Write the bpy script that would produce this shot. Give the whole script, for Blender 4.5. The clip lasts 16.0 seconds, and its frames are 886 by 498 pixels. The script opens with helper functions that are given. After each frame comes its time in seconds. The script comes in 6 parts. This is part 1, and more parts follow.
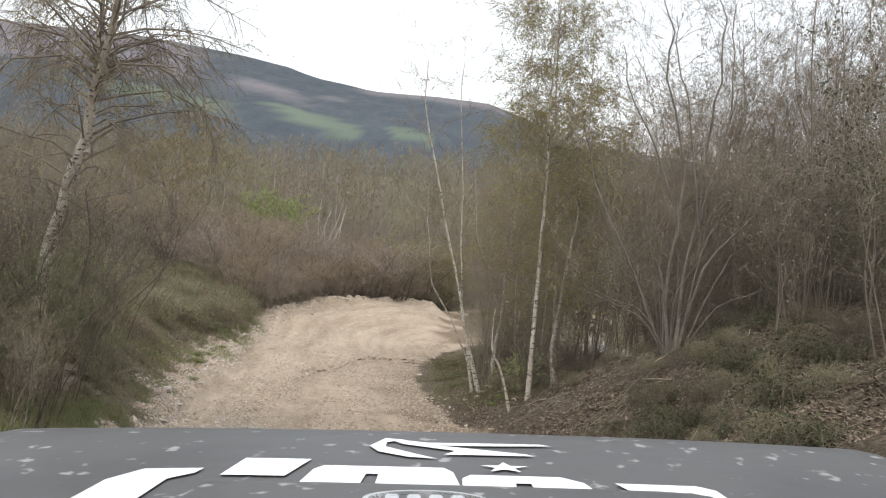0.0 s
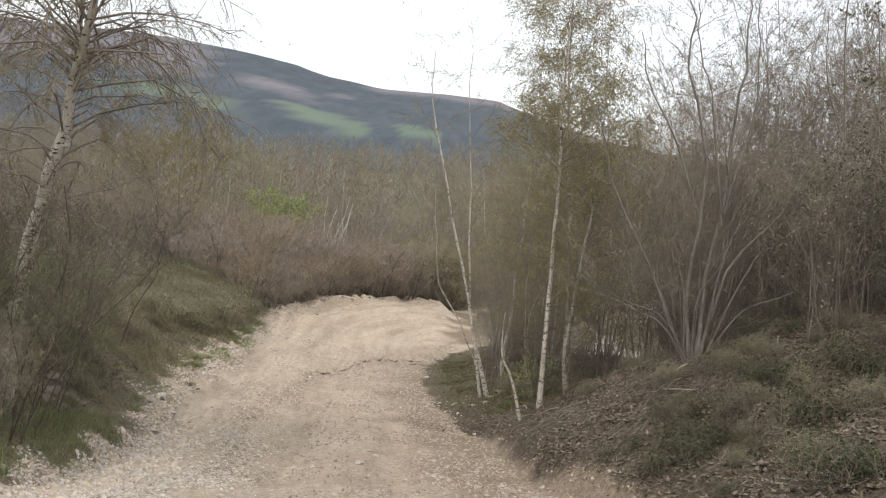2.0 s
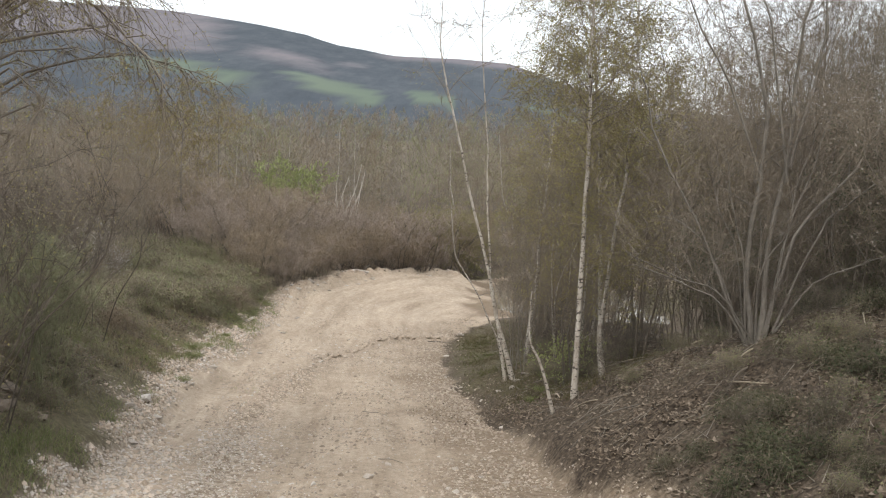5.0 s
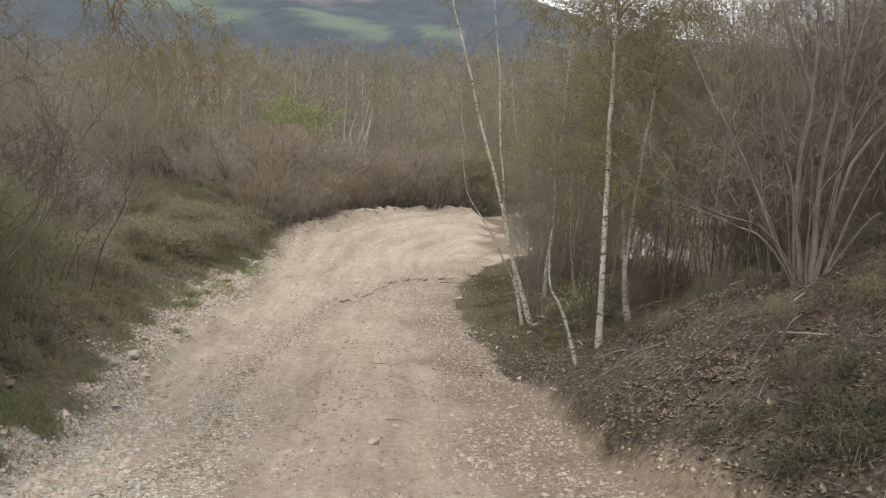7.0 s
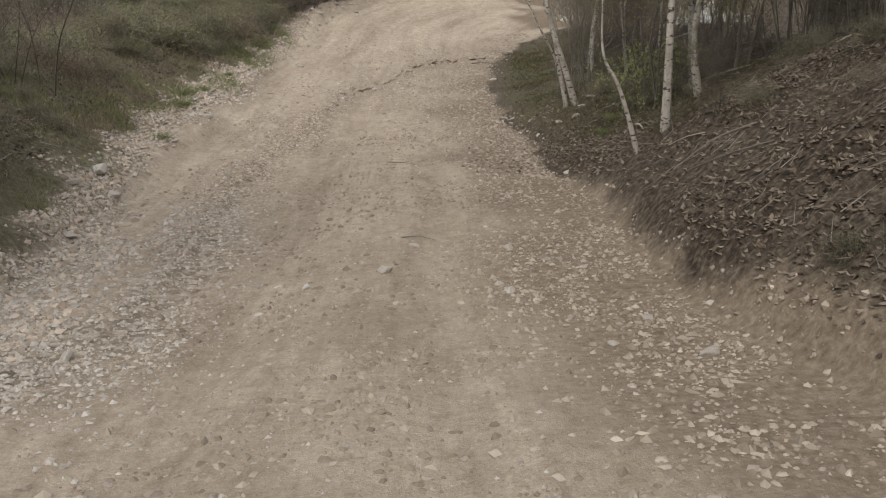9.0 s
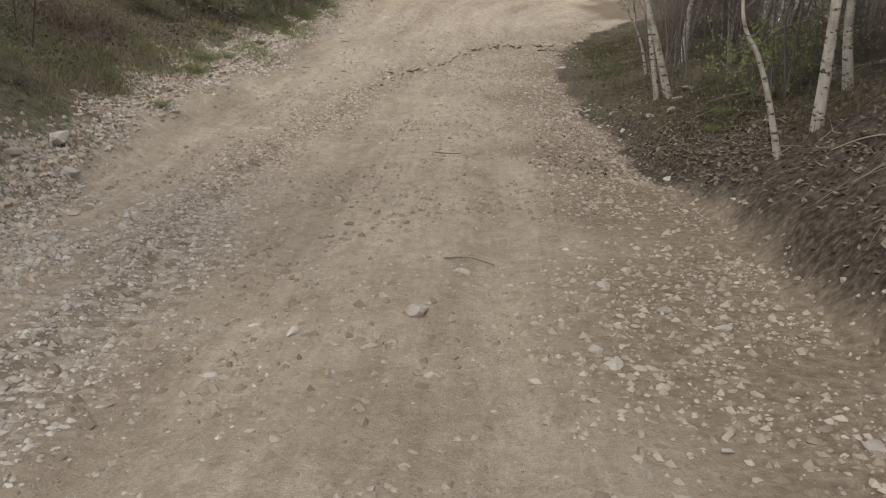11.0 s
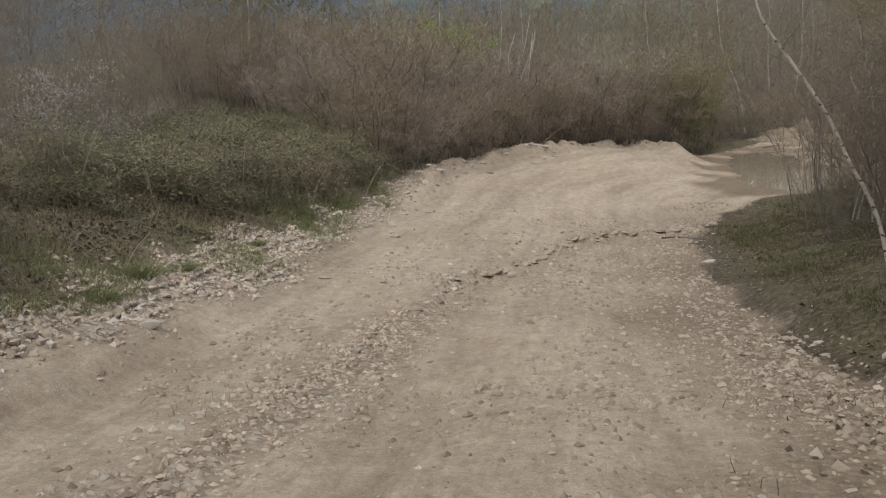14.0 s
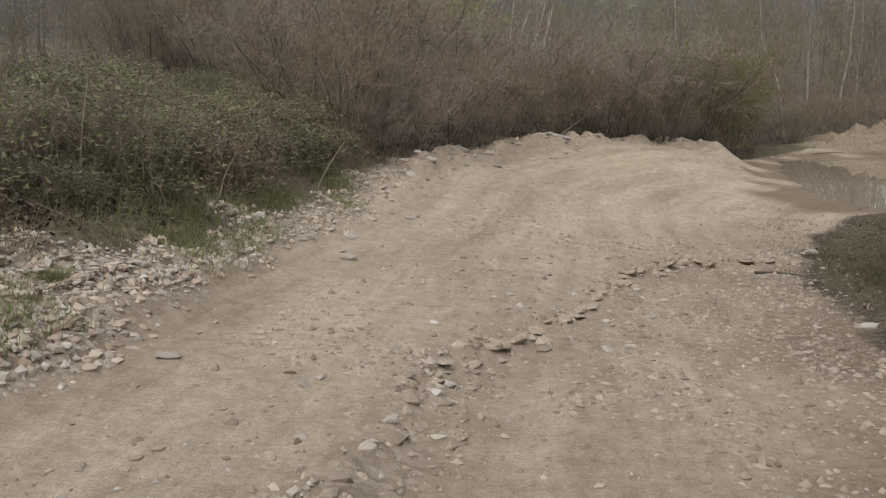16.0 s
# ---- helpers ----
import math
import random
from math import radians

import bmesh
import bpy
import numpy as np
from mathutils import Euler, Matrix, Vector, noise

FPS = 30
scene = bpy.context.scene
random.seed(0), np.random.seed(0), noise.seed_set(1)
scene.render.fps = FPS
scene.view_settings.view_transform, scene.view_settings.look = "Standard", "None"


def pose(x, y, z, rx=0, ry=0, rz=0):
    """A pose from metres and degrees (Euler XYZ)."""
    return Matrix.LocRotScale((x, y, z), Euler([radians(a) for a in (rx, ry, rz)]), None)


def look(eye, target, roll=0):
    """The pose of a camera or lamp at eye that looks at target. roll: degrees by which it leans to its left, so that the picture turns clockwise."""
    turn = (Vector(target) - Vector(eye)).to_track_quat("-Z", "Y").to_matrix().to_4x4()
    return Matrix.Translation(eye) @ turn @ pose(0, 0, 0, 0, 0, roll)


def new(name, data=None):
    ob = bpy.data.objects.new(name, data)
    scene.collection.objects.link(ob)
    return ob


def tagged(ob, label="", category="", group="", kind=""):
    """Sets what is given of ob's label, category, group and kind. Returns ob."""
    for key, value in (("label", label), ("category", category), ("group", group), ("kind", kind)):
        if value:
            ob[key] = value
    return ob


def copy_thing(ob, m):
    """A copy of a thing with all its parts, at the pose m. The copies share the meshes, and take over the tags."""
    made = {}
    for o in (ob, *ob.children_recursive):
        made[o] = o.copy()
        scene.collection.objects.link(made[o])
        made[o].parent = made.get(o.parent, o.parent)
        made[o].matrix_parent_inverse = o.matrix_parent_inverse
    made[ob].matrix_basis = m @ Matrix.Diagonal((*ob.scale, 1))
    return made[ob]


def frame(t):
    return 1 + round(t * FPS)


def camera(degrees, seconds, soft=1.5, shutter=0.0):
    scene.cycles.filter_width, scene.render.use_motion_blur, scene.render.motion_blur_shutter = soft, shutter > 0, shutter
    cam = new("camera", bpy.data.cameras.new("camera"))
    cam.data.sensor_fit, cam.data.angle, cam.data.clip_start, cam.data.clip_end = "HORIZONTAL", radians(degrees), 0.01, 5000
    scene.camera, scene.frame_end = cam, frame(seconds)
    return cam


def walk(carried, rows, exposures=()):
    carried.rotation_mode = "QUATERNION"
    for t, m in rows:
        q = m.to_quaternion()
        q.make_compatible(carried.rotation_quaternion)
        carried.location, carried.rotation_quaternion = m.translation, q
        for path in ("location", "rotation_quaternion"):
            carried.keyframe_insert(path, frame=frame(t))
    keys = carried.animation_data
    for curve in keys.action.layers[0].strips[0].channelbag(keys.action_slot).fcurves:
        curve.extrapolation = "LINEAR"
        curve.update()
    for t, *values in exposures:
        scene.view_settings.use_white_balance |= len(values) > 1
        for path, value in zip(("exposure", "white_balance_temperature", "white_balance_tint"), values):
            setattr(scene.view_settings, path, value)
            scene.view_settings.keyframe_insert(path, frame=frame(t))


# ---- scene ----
import itertools

# ---------------------------------------------------------------- camera
cam = camera(50.34, 16.0, soft=1.15)
PATH = [
    # seconds, x, y, z, rx, ry, rz
    (0.0, 0.286, -1.198, 1.581, 87.77, -4.77, 0.76),
    (0.5, 0.294, -1.134, 1.553, 87.95, -4.7, 0.8),
    (1.0, 0.29, -0.957, 1.568, 87.89, -4.97, 0.9),
    (1.5, 0.295, -0.655, 1.583, 87.81, -4.87, 1.12),
    (2.0, 0.285, -0.284, 1.594, 87.58, -4.75, 1.24),
    (2.5, 0.304, 0.051, 1.606, 87.59, -4.22, 1.33),
    (3.0, 0.31, 0.457, 1.609, 86.94, -3.78, 1.5),
    (3.5, 0.343, 0.847, 1.605, 86.64, -3.09, 1.74),
    (4.0, 0.321, 1.299, 1.601, 86.03, -3.04, 2.02),
    (6.3, 0.255, 2.741, 1.55, 83.74, -2.1, 2.45),
    (6.5, 0.29, 2.919, 1.536, 83.0, -2.02, 2.5),
    (7.0, 0.273, 3.361, 1.496, 81.59, -1.52, 2.89),
    (7.5, 0.296, 3.868, 1.421, 79.58, -0.19, 2.92),
    (8.0, 0.331, 4.557, 1.275, 75.87, 1.61, 3.31),
    (8.5, 0.308, 5.246, 1.079, 70.64, 2.12, 3.7),
    (8.7, 0.308, 5.541, 1.026, 68.73, 2.2, 3.97),
    (10.8, -0.076, 8.467, 0.162, 68.32, -0.22, 8.03),
    (11.0, -0.09, 8.784, 0.061, 68.52, -0.42, 8.29),
    (11.5, -0.219, 9.635, -0.141, 70.3, 1.33, 8.73),
    (12.0, -0.462, 10.707, -0.333, 72.95, -0.15, 9.58),
    (12.5, -0.627, 11.752, -0.533, 76.85, 0.28, 11.17),
    (13.0, -0.796, 13.04, -0.731, 76.8, 1.43, 11.61),
    (13.5, -1.026, 14.222, -0.901, 78.38, 1.98, 12.07),
    (14.0, -1.246, 15.531, -1.061, 80.17, 2.69, 12.69),
    (14.5, -1.541, 16.831, -1.2, 79.97, 1.82, 12.4),
    (15.0, -1.783, 18.249, -1.357, 78.7, 1.54, 12.82),
    (15.5, -2.085, 19.704, -1.544, 79.29, 2.04, 13.33),
    (16.0, -2.481, 21.38, -1.715, 79.94, -0.01, 12.84),
]
walk(cam, [(t, pose(x, y, z, a, b, c)) for t, x, y, z, a, b, c in PATH],
     [(0.0, 0.42), (6.5, 0.42), (8.0, 0.16), (8.7, 0.04), (11.0, -0.03), (12.0, -0.04), (16.0, -0.05)])

# ---------------------------------------------------------------- world and light
world = bpy.data.worlds.new("overcast_sky")
scene.world = world
world.use_nodes = True
wn, wl = world.node_tree.nodes, world.node_tree.links
wn.clear()
w_out = wn.new("ShaderNodeOutputWorld")
w_sky = wn.new("ShaderNodeTexSky")
w_sky.sky_type, w_sky.sun_disc = "NISHITA", False
w_sky.sun_elevation, w_sky.sun_rotation = radians(52), radians(190)
w_sky.air_density, w_sky.dust_density = 1.2, 4.0
w_blue = wn.new("ShaderNodeBackground")
w_blue.inputs["Strength"].default_value = 0.05
w_cloud = wn.new("ShaderNodeBackground")
w_cloud.inputs["Color"].default_value = (0.96, 0.98, 1.0, 1)
w_cloud.inputs["Strength"].default_value = 0.88
w_add = wn.new("ShaderNodeAddShader")
wl.new(w_sky.outputs[0], w_blue.inputs["Color"])
wl.new(w_blue.outputs[0], w_add.inputs[0])
wl.new(w_cloud.outputs[0], w_add.inputs[1])
wl.new(w_add.outputs[0], w_out.inputs[0])

sun = new("sun", bpy.data.lights.new("sun", "SUN"))
sun.data.energy, sun.data.angle, sun.data.color = 1.1, radians(20), (1.0, 0.96, 0.9)
sun.matrix_world = look((-8, -45, 58), (0, 0, 0))


# ---------------------------------------------------------------- materials
def material(name, roughness=0.8, specular=0.3, metallic=0.0):
    m = bpy.data.materials.new(name)
    m.use_nodes = True
    b = m.node_tree.nodes["Principled BSDF"]
    b.inputs["Roughness"].default_value = roughness
    b.inputs["Metallic"].default_value = metallic
    b.inputs["Specular IOR Level"].default_value = specular
    return m, m.node_tree.nodes, m.node_tree.links, b


def noise_tex(n, l, scale, detail=4.0, rough=0.55, vector=None):
    t = n.new("ShaderNodeTexNoise")
    t.inputs["Scale"].default_value = scale
    t.inputs["Detail"].default_value = detail
    t.inputs["Roughness"].default_value = rough
    if vector is not None:
        l.new(vector, t.inputs["Vector"])
    return t.outputs["Fac"]


def ramp(n, l, fac, stops):
    r = n.new("ShaderNodeValToRGB")
    e = r.color_ramp.elements
    while len(e) < len(stops):
        e.new(0.5)
    for el, (p, c) in zip(e, stops):
        el.position = p
        el.color = (*c, 1) if len(c) == 3 else c
    l.new(fac, r.inputs[0])
    return r.outputs[0]


def mix(n, l, fac, a, b, mode="MIX"):
    m = n.new("ShaderNodeMix")
    m.data_type, m.blend_type = "RGBA", mode
    if isinstance(fac, (int, float)):
        m.inputs[0].default_value = fac
    else:
        l.new(fac, m.inputs[0])
    for v, k in ((a, 6), (b, 7)):
        if isinstance(v, tuple):
            m.inputs[k].default_value = (*v, 1)
        else:
            l.new(v, m.inputs[k])
    return m.outputs[2]


def math_node(n, l, op, a, b=0.5, clamp=False):
    m = n.new("ShaderNodeMath")
    m.operation, m.use_clamp = op, clamp
    for v, k in ((a, 0), (b, 1)):
        if isinstance(v, (int, float)):
            m.inputs[k].default_value = v
        else:
            l.new(v, m.inputs[k])
    return m.outputs[0]


def bump(n, l, b, height, strength, distance):
    k = n.new("ShaderNodeBump")
    k.inputs["Strength"].default_value = strength
    k.inputs["Distance"].default_value = distance
    l.new(height, k.inputs["Height"])
    l.new(k.outputs[0], b.inputs["Normal"])


def coords(n):
    return n.new("ShaderNodeTexCoord").outputs["Object"]


def ground_material():
    m, n, l, b = material("earth_and_gravel", 0.95, 0.15)
    c = coords(n)

    def attr(name):
        a = n.new("ShaderNodeAttribute")
        a.attribute_name = name
        return a.outputs["Fac"]
    big, mid = noise_tex(n, l, 0.35, 5, 0.6, c), noise_tex(n, l, 2.2, 6, 0.65, c)
    fine, grit = noise_tex(n, l, 14, 6, 0.7, c), noise_tex(n, l, 70, 4, 0.7, c)
    lane = n.new("ShaderNodeCombineXYZ")
    l.new(attr("across"), lane.inputs[0])
    l.new(attr("along"), lane.inputs[1])
    washed = n.new("ShaderNodeMapping")
    washed.inputs["Scale"].default_value = (1.2, 0.2, 1)
    l.new(lane.outputs[0], washed.inputs["Vector"])
    worn = noise_tex(n, l, 9, 7, 0.72, washed.outputs[0])
    dirt = ramp(n, l, big, [(0.3, (0.336, 0.268, 0.195)), (0.5, (0.397, 0.322, 0.242)), (0.7, (0.446, 0.370, 0.287))])
    dirt = mix(n, l, 0.4, dirt, ramp(n, l, mid, [(0.34, (0.305, 0.240, 0.171)), (0.5, (0.397, 0.322, 0.244)), (0.66, (0.483, 0.407, 0.318))]))
    dirt = mix(n, l, 0.38, dirt, ramp(n, l, worn, [(0.34, (0.208, 0.157, 0.110)), (0.5, (0.397, 0.322, 0.244)), (0.66, (0.574, 0.493, 0.391))]))
    dirt = mix(n, l, 0.26, dirt, ramp(n, l, grit, [(0.36, (0.171, 0.131, 0.093)), (0.5, (0.397, 0.326, 0.249)), (0.64, (0.659, 0.576, 0.470))]))
    dirt = mix(n, l, 0.2, dirt, ramp(n, l, noise_tex(n, l, 30, 5, 0.7, c), [(0.36, (0.183, 0.142, 0.102)), (0.5, (0.397, 0.326, 0.249)), (0.64, (0.635, 0.554, 0.451))]))
    mottle = noise_tex(n, l, 1.0, 5, 0.7, washed.outputs[0])
    dirt = mix(n, l, 1.0, dirt, ramp(n, l, mottle, [(0.36, (0.8, 0.785, 0.765)), (0.5, (1, 1, 1)), (0.6, (1.08, 1.08, 1.08)), (0.7, (1.16, 1.16, 1.16))]), "MULTIPLY")
    dirt = mix(n, l, 1.0, dirt, ramp(n, l, noise_tex(n, l, 6.5, 6, 0.75, c), [(0.36, (0.84, 0.825, 0.8)), (0.5, (1, 1, 1)), (0.64, (1.12, 1.12, 1.12))]), "MULTIPLY")
    mp = n.new("ShaderNodeMapping")
    mp.inputs["Scale"].default_value = (2.6, 0.16, 1)
    l.new(lane.outputs[0], mp.inputs["Vector"])
    tracks = noise_tex(n, l, 1.0, 4, 0.6, mp.outputs[0])
    dirt = mix(n, l, 1.0, dirt, ramp(n, l, tracks, [(0.34, (0.9, 0.885, 0.87)), (0.5, (1, 1, 1)), (0.64, (1.07, 1.07, 1.07))]), "MULTIPLY")
    soil = ramp(n, l, fine, [(0.33, (0.115, 0.083, 0.054)), (0.5, (0.212, 0.162, 0.112)), (0.67, (0.32, 0.256, 0.185))])
    dirt = mix(n, l, attr("soil"), dirt, soil)
    # crushed stone: cells of pale and dark chips
    v = n.new("ShaderNodeTexVoronoi")
    v.inputs["Scale"].default_value = 16
    l.new(c, v.inputs["Vector"])
    chips = ramp(n, l, v.outputs["Color"], [(0.15, (0.185, 0.147, 0.108)), (0.5, (0.345, 0.287, 0.224)), (0.85, (0.55, 0.48, 0.4))])
    gaps = ramp(n, l, v.outputs["Distance"], [(0.25, (1, 1, 1)), (0.62, (0.75, 0.73, 0.7))])
    stone = mix(n, l, 1.0, chips, gaps, "MULTIPLY")
    damp = mix(n, l, 1.0, (0.15, 0.112, 0.078), ramp(n, l, mid, [(0.3, (0.75, 0.75, 0.75)), (0.7, (1.25, 1.2, 1.1))]), "MULTIPLY")
    litter = ramp(n, l, fine, [(0.34, (0.02, 0.015, 0.011)), (0.5, (0.065, 0.049, 0.035)), (0.66, (0.16, 0.126, 0.093))])
    moss = ramp(n, l, fine, [(0.3, (0.06, 0.05, 0.032)), (0.55, (0.12, 0.108, 0.06)), (0.75, (0.22, 0.18, 0.12))])
    heath = ramp(n, l, fine, [(0.34, (0.065, 0.053, 0.038)), (0.5, (0.13, 0.107, 0.077)), (0.66, (0.215, 0.18, 0.135))])
    hm = n.new("ShaderNodeMapping")
    hm.inputs["Scale"].default_value = (0.06, 0.012, 0.05)
    l.new(c, hm.inputs["Vector"])
    wood = noise_tex(n, l, 1.0, 7, 0.75, hm.outputs[0])
    # distance haze is put into these colours: field, forest and moor greyed bluish
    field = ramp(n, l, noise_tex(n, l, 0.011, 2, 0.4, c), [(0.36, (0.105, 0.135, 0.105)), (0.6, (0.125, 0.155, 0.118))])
    hazed_forest = ramp(n, l, wood, [(0.34, (0.05, 0.06, 0.072)), (0.5, (0.062, 0.074, 0.087)), (0.66, (0.08, 0.092, 0.104))])
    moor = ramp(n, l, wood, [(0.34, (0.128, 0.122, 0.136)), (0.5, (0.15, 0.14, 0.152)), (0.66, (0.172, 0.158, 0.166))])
    slope = mix(n, l, attr("moor"), hazed_forest, moor)
    col = mix(n, l, attr("litter"), heath, litter)
    col = mix(n, l, attr("grass"), col, moss)
    gr = math_node(n, l, "ADD", attr("gravel"), math_node(n, l, "MULTIPLY", math_node(n, l, "SUBTRACT", mid, 0.5), 1.1))
    gr = math_node(n, l, "MULTIPLY", gr, attr("gravel"), True)
    road = mix(n, l, gr, dirt, stone)
    road = mix(n, l, attr("damp"), road, damp)
    col = mix(n, l, attr("road"), col, road)
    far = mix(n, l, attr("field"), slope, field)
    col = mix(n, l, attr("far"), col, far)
    l.new(col, b.inputs["Base Color"])
    h = math_node(n, l, "ADD", math_node(n, l, "MULTIPLY", worn, 0.35), math_node(n, l, "MULTIPLY", grit, 0.35))
    h = math_node(n, l, "ADD", h, math_node(n, l, "MULTIPLY", noise_tex(n, l, 7, 6, 0.7, c), 0.6))
    bump(n, l, b, h, 0.7, 0.06)
    return m


def bark_material(name, dark, light, marks=None, scale=9.0):
    """Bark with grain along the stem; marks: colour of the birch's dark scars."""
    m, n, l, b = material(name, 0.85, 0.2)
    c = coords(n)
    mp = n.new("ShaderNodeMapping")
    mp.inputs["Scale"].default_value = (1, 1, 0.25)
    l.new(c, mp.inputs["Vector"])
    g = noise_tex(n, l, scale * 3, 5, 0.65, mp.outputs[0])
    col = ramp(n, l, g, [(0.3, dark), (0.7, light)])
    col = mix(n, l, 0.5, col, ramp(n, l, noise_tex(n, l, 1.6, 4, 0.6, c), [(0.35, dark), (0.65, light)]))
    if marks:
        ms = n.new("ShaderNodeMapping")
        ms.inputs["Scale"].default_value = (13, 13, 26)
        l.new(c, ms.inputs["Vector"])
        s = noise_tex(n, l, 1.0, 4, 0.6, ms.outputs[0])
        col = mix(n, l, ramp(n, l, noise_tex(n, l, 3.5, 4, 0.7, c), [(0.5, (0, 0, 0)), (0.66, (0.75, 0.75, 0.75))]), col, (0.17, 0.135, 0.1))
        col = mix(n, l, ramp(n, l, s, [(0.56, (0, 0, 0)), (0.62, (1, 1, 1))]), col, marks)
        info = n.new("ShaderNodeObjectInfo")
        col = mix(n, l, math_node(n, l, "MULTIPLY", info.outputs["Random"], 0.2), col, dark)
    l.new(col, b.inputs["Base Color"])
    bump(n, l, b, g, 0.4, 0.01)
    return m


def plant_material(name, colours, roughness=0.75, through_light=0.0):
    """Leaves, blades and twigs: the colour differs from piece to piece and from plant to plant."""
    m, n, l, b = material(name, roughness, 0.2)
    g = n.new("ShaderNodeNewGeometry")
    info = n.new("ShaderNodeObjectInfo")
    f = math_node(n, l, "ADD", math_node(n, l, "MULTIPLY", g.outputs["Random Per Island"], 0.75),
                  math_node(n, l, "MULTIPLY", info.outputs["Random"], 0.25))
    col = ramp(n, l, f, [(i / (len(colours) - 1), c) for i, c in enumerate(colours)])
    l.new(col, b.inputs["Base Color"])
    if through_light:
        t = n.new("ShaderNodeBsdfTranslucent")
        l.new(col, t.inputs["Color"])
        x = n.new("ShaderNodeMixShader")
        x.inputs[0].default_value = through_light
        l.new(b.outputs[0], x.inputs[1])
        l.new(t.outputs[0], x.inputs[2])
        l.new(x.outputs[0], n["Material Output"].inputs["Surface"])
    return m


def stone_material():
    m, n, l, b = material("limestone", 0.9, 0.2)
    g = n.new("ShaderNodeNewGeometry")
    info = n.new("ShaderNodeObjectInfo")
    c = coords(n)
    f = math_node(n, l, "FRACT", math_node(n, l, "ADD", g.outputs["Random Per Island"], info.outputs["Random"]))
    col = ramp(n, l, f, [(0, (0.18, 0.152, 0.122)), (0.4, (0.34, 0.3, 0.256)), (0.78, (0.47, 0.428, 0.375)), (1, (0.66, 0.625, 0.58))])
    tex = noise_tex(n, l, 30, 5, 0.65, c)
    col = mix(n, l, 0.5, col, ramp(n, l, tex, [(0.3, (0.25, 0.21, 0.17)), (0.7, (0.64, 0.59, 0.52))]))
    l.new(col, b.inputs["Base Color"])
    bump(n, l, b, tex, 0.4, 0.01)
    return m


def water_material():
    m, n, l, b = material("muddy_water", 0.015, 0.5)
    b.inputs["IOR"].default_value = 1.33
    c = coords(n)
    col = ramp(n, l, noise_tex(n, l, 0.5, 3, 0.5, c), [(0.3, (0.2, 0.162, 0.115)), (0.7, (0.27, 0.225, 0.165))])
    l.new(col, b.inputs["Base Color"])
    bump(n, l, b, noise_tex(n, l, 1.8, 2, 0.5, c), 0.02, 0.02)
    return m


def paint_material():
    m, n, l, b = material("dusty_dark_paint", 0.45, 0.5)
    c = coords(n)
    dust = noise_tex(n, l, 3.0, 5, 0.6, c)
    col = ramp(n, l, dust, [(0.3, (0.048, 0.049, 0.05)), (0.7, (0.085, 0.084, 0.083))])
    mp = n.new("ShaderNodeMapping")
    mp.inputs["Scale"].default_value = (1.0, 0.7, 1.0)
    l.new(c, mp.inputs["Vector"])
    spots = noise_tex(n, l, 26, 2, 0.5, mp.outputs[0])
    col = mix(n, l, ramp(n, l, spots, [(0.64, (0, 0, 0)), (0.71, (0.75, 0.75, 0.75))]), col, (0.36, 0.36, 0.35))
    l.new(col, b.inputs["Base Color"])
    l.new(ramp(n, l, dust, [(0.3, (0.4, 0.4, 0.4)), (0.7, (0.6, 0.6, 0.6))]), b.inputs["Roughness"])
    return m


def plain_material(name, dark, light, roughness, scale=20.0, metallic=0.0):
    m, n, l, b = material(name, roughness, 0.4, metallic)
    l.new(ramp(n, l, noise_tex(n, l, scale, 4, 0.6, coords(n)), [(0.3, dark), (0.7, light)]), b.inputs["Base Color"])
    return m


EARTH = ground_material()
BIRCH = bark_material("birch_bark", (0.27, 0.235, 0.19), (0.6, 0.56, 0.5), (0.05, 0.043, 0.036))
GREY = bark_material("grey_bark", (0.085, 0.073, 0.06), (0.235, 0.212, 0.182))
WILLOW = bark_material("willow_bark", (0.095, 0.084, 0.07), (0.27, 0.247, 0.214))
BROWN = bark_material("brown_bark", (0.115, 0.096, 0.077), (0.25, 0.214, 0.174))
DUSKY = bark_material("dark_bark", (0.05, 0.042, 0.034), (0.13, 0.11, 0.088))
PALE = bark_material("bleached_deadwood", (0.34, 0.3, 0.25), (0.6, 0.56, 0.5))
TWIG = plant_material("brown_twigs", [(0.123, 0.103, 0.078), (0.193, 0.161, 0.123), (0.269, 0.230, 0.177)])
TWIG_DARK = plant_material("dark_twigs", [(0.06, 0.05, 0.039), (0.1, 0.083, 0.064), (0.15, 0.125, 0.098)])
# rust twigs lightened to stand in for the haze over the far wood
TWIG_WARM_HAZED = plant_material("hazed_rust_twigs", [(0.146, 0.112, 0.077), (0.224, 0.177, 0.122), (0.314, 0.257, 0.186)])
TWIG_PURPLE = plant_material("purple_twigs", [(0.166, 0.132, 0.106), (0.266, 0.218, 0.178), (0.377, 0.320, 0.267)])
TWIG_GREY = plant_material("grey_twigs", [(0.13, 0.115, 0.095), (0.23, 0.205, 0.17), (0.33, 0.3, 0.25)])
BUD = plant_material("birch_spring_leaf", [(0.220, 0.180, 0.084), (0.299, 0.260, 0.112), (0.311, 0.292, 0.123), (0.337, 0.265, 0.129)], 0.65, 0.4)
FRESH = plant_material("fresh_green_leaf", [(0.216, 0.253, 0.102), (0.313, 0.348, 0.145), (0.389, 0.401, 0.193)], 0.6, 0.35)
BRAMBLE = plant_material("bramble_leaf", [(0.103, 0.120, 0.054), (0.160, 0.182, 0.081), (0.203, 0.217, 0.103), (0.237, 0.194, 0.121), (0.157, 0.125, 0.084)], 0.6, 0.25)
# bud colour darkened to carry the shade inside dense shrubs
HEATHER = plant_material("dark_shrub_buds", [(0.085, 0.071, 0.06), (0.118, 0.099, 0.084), (0.15, 0.128, 0.11)], 0.8, 0.15)
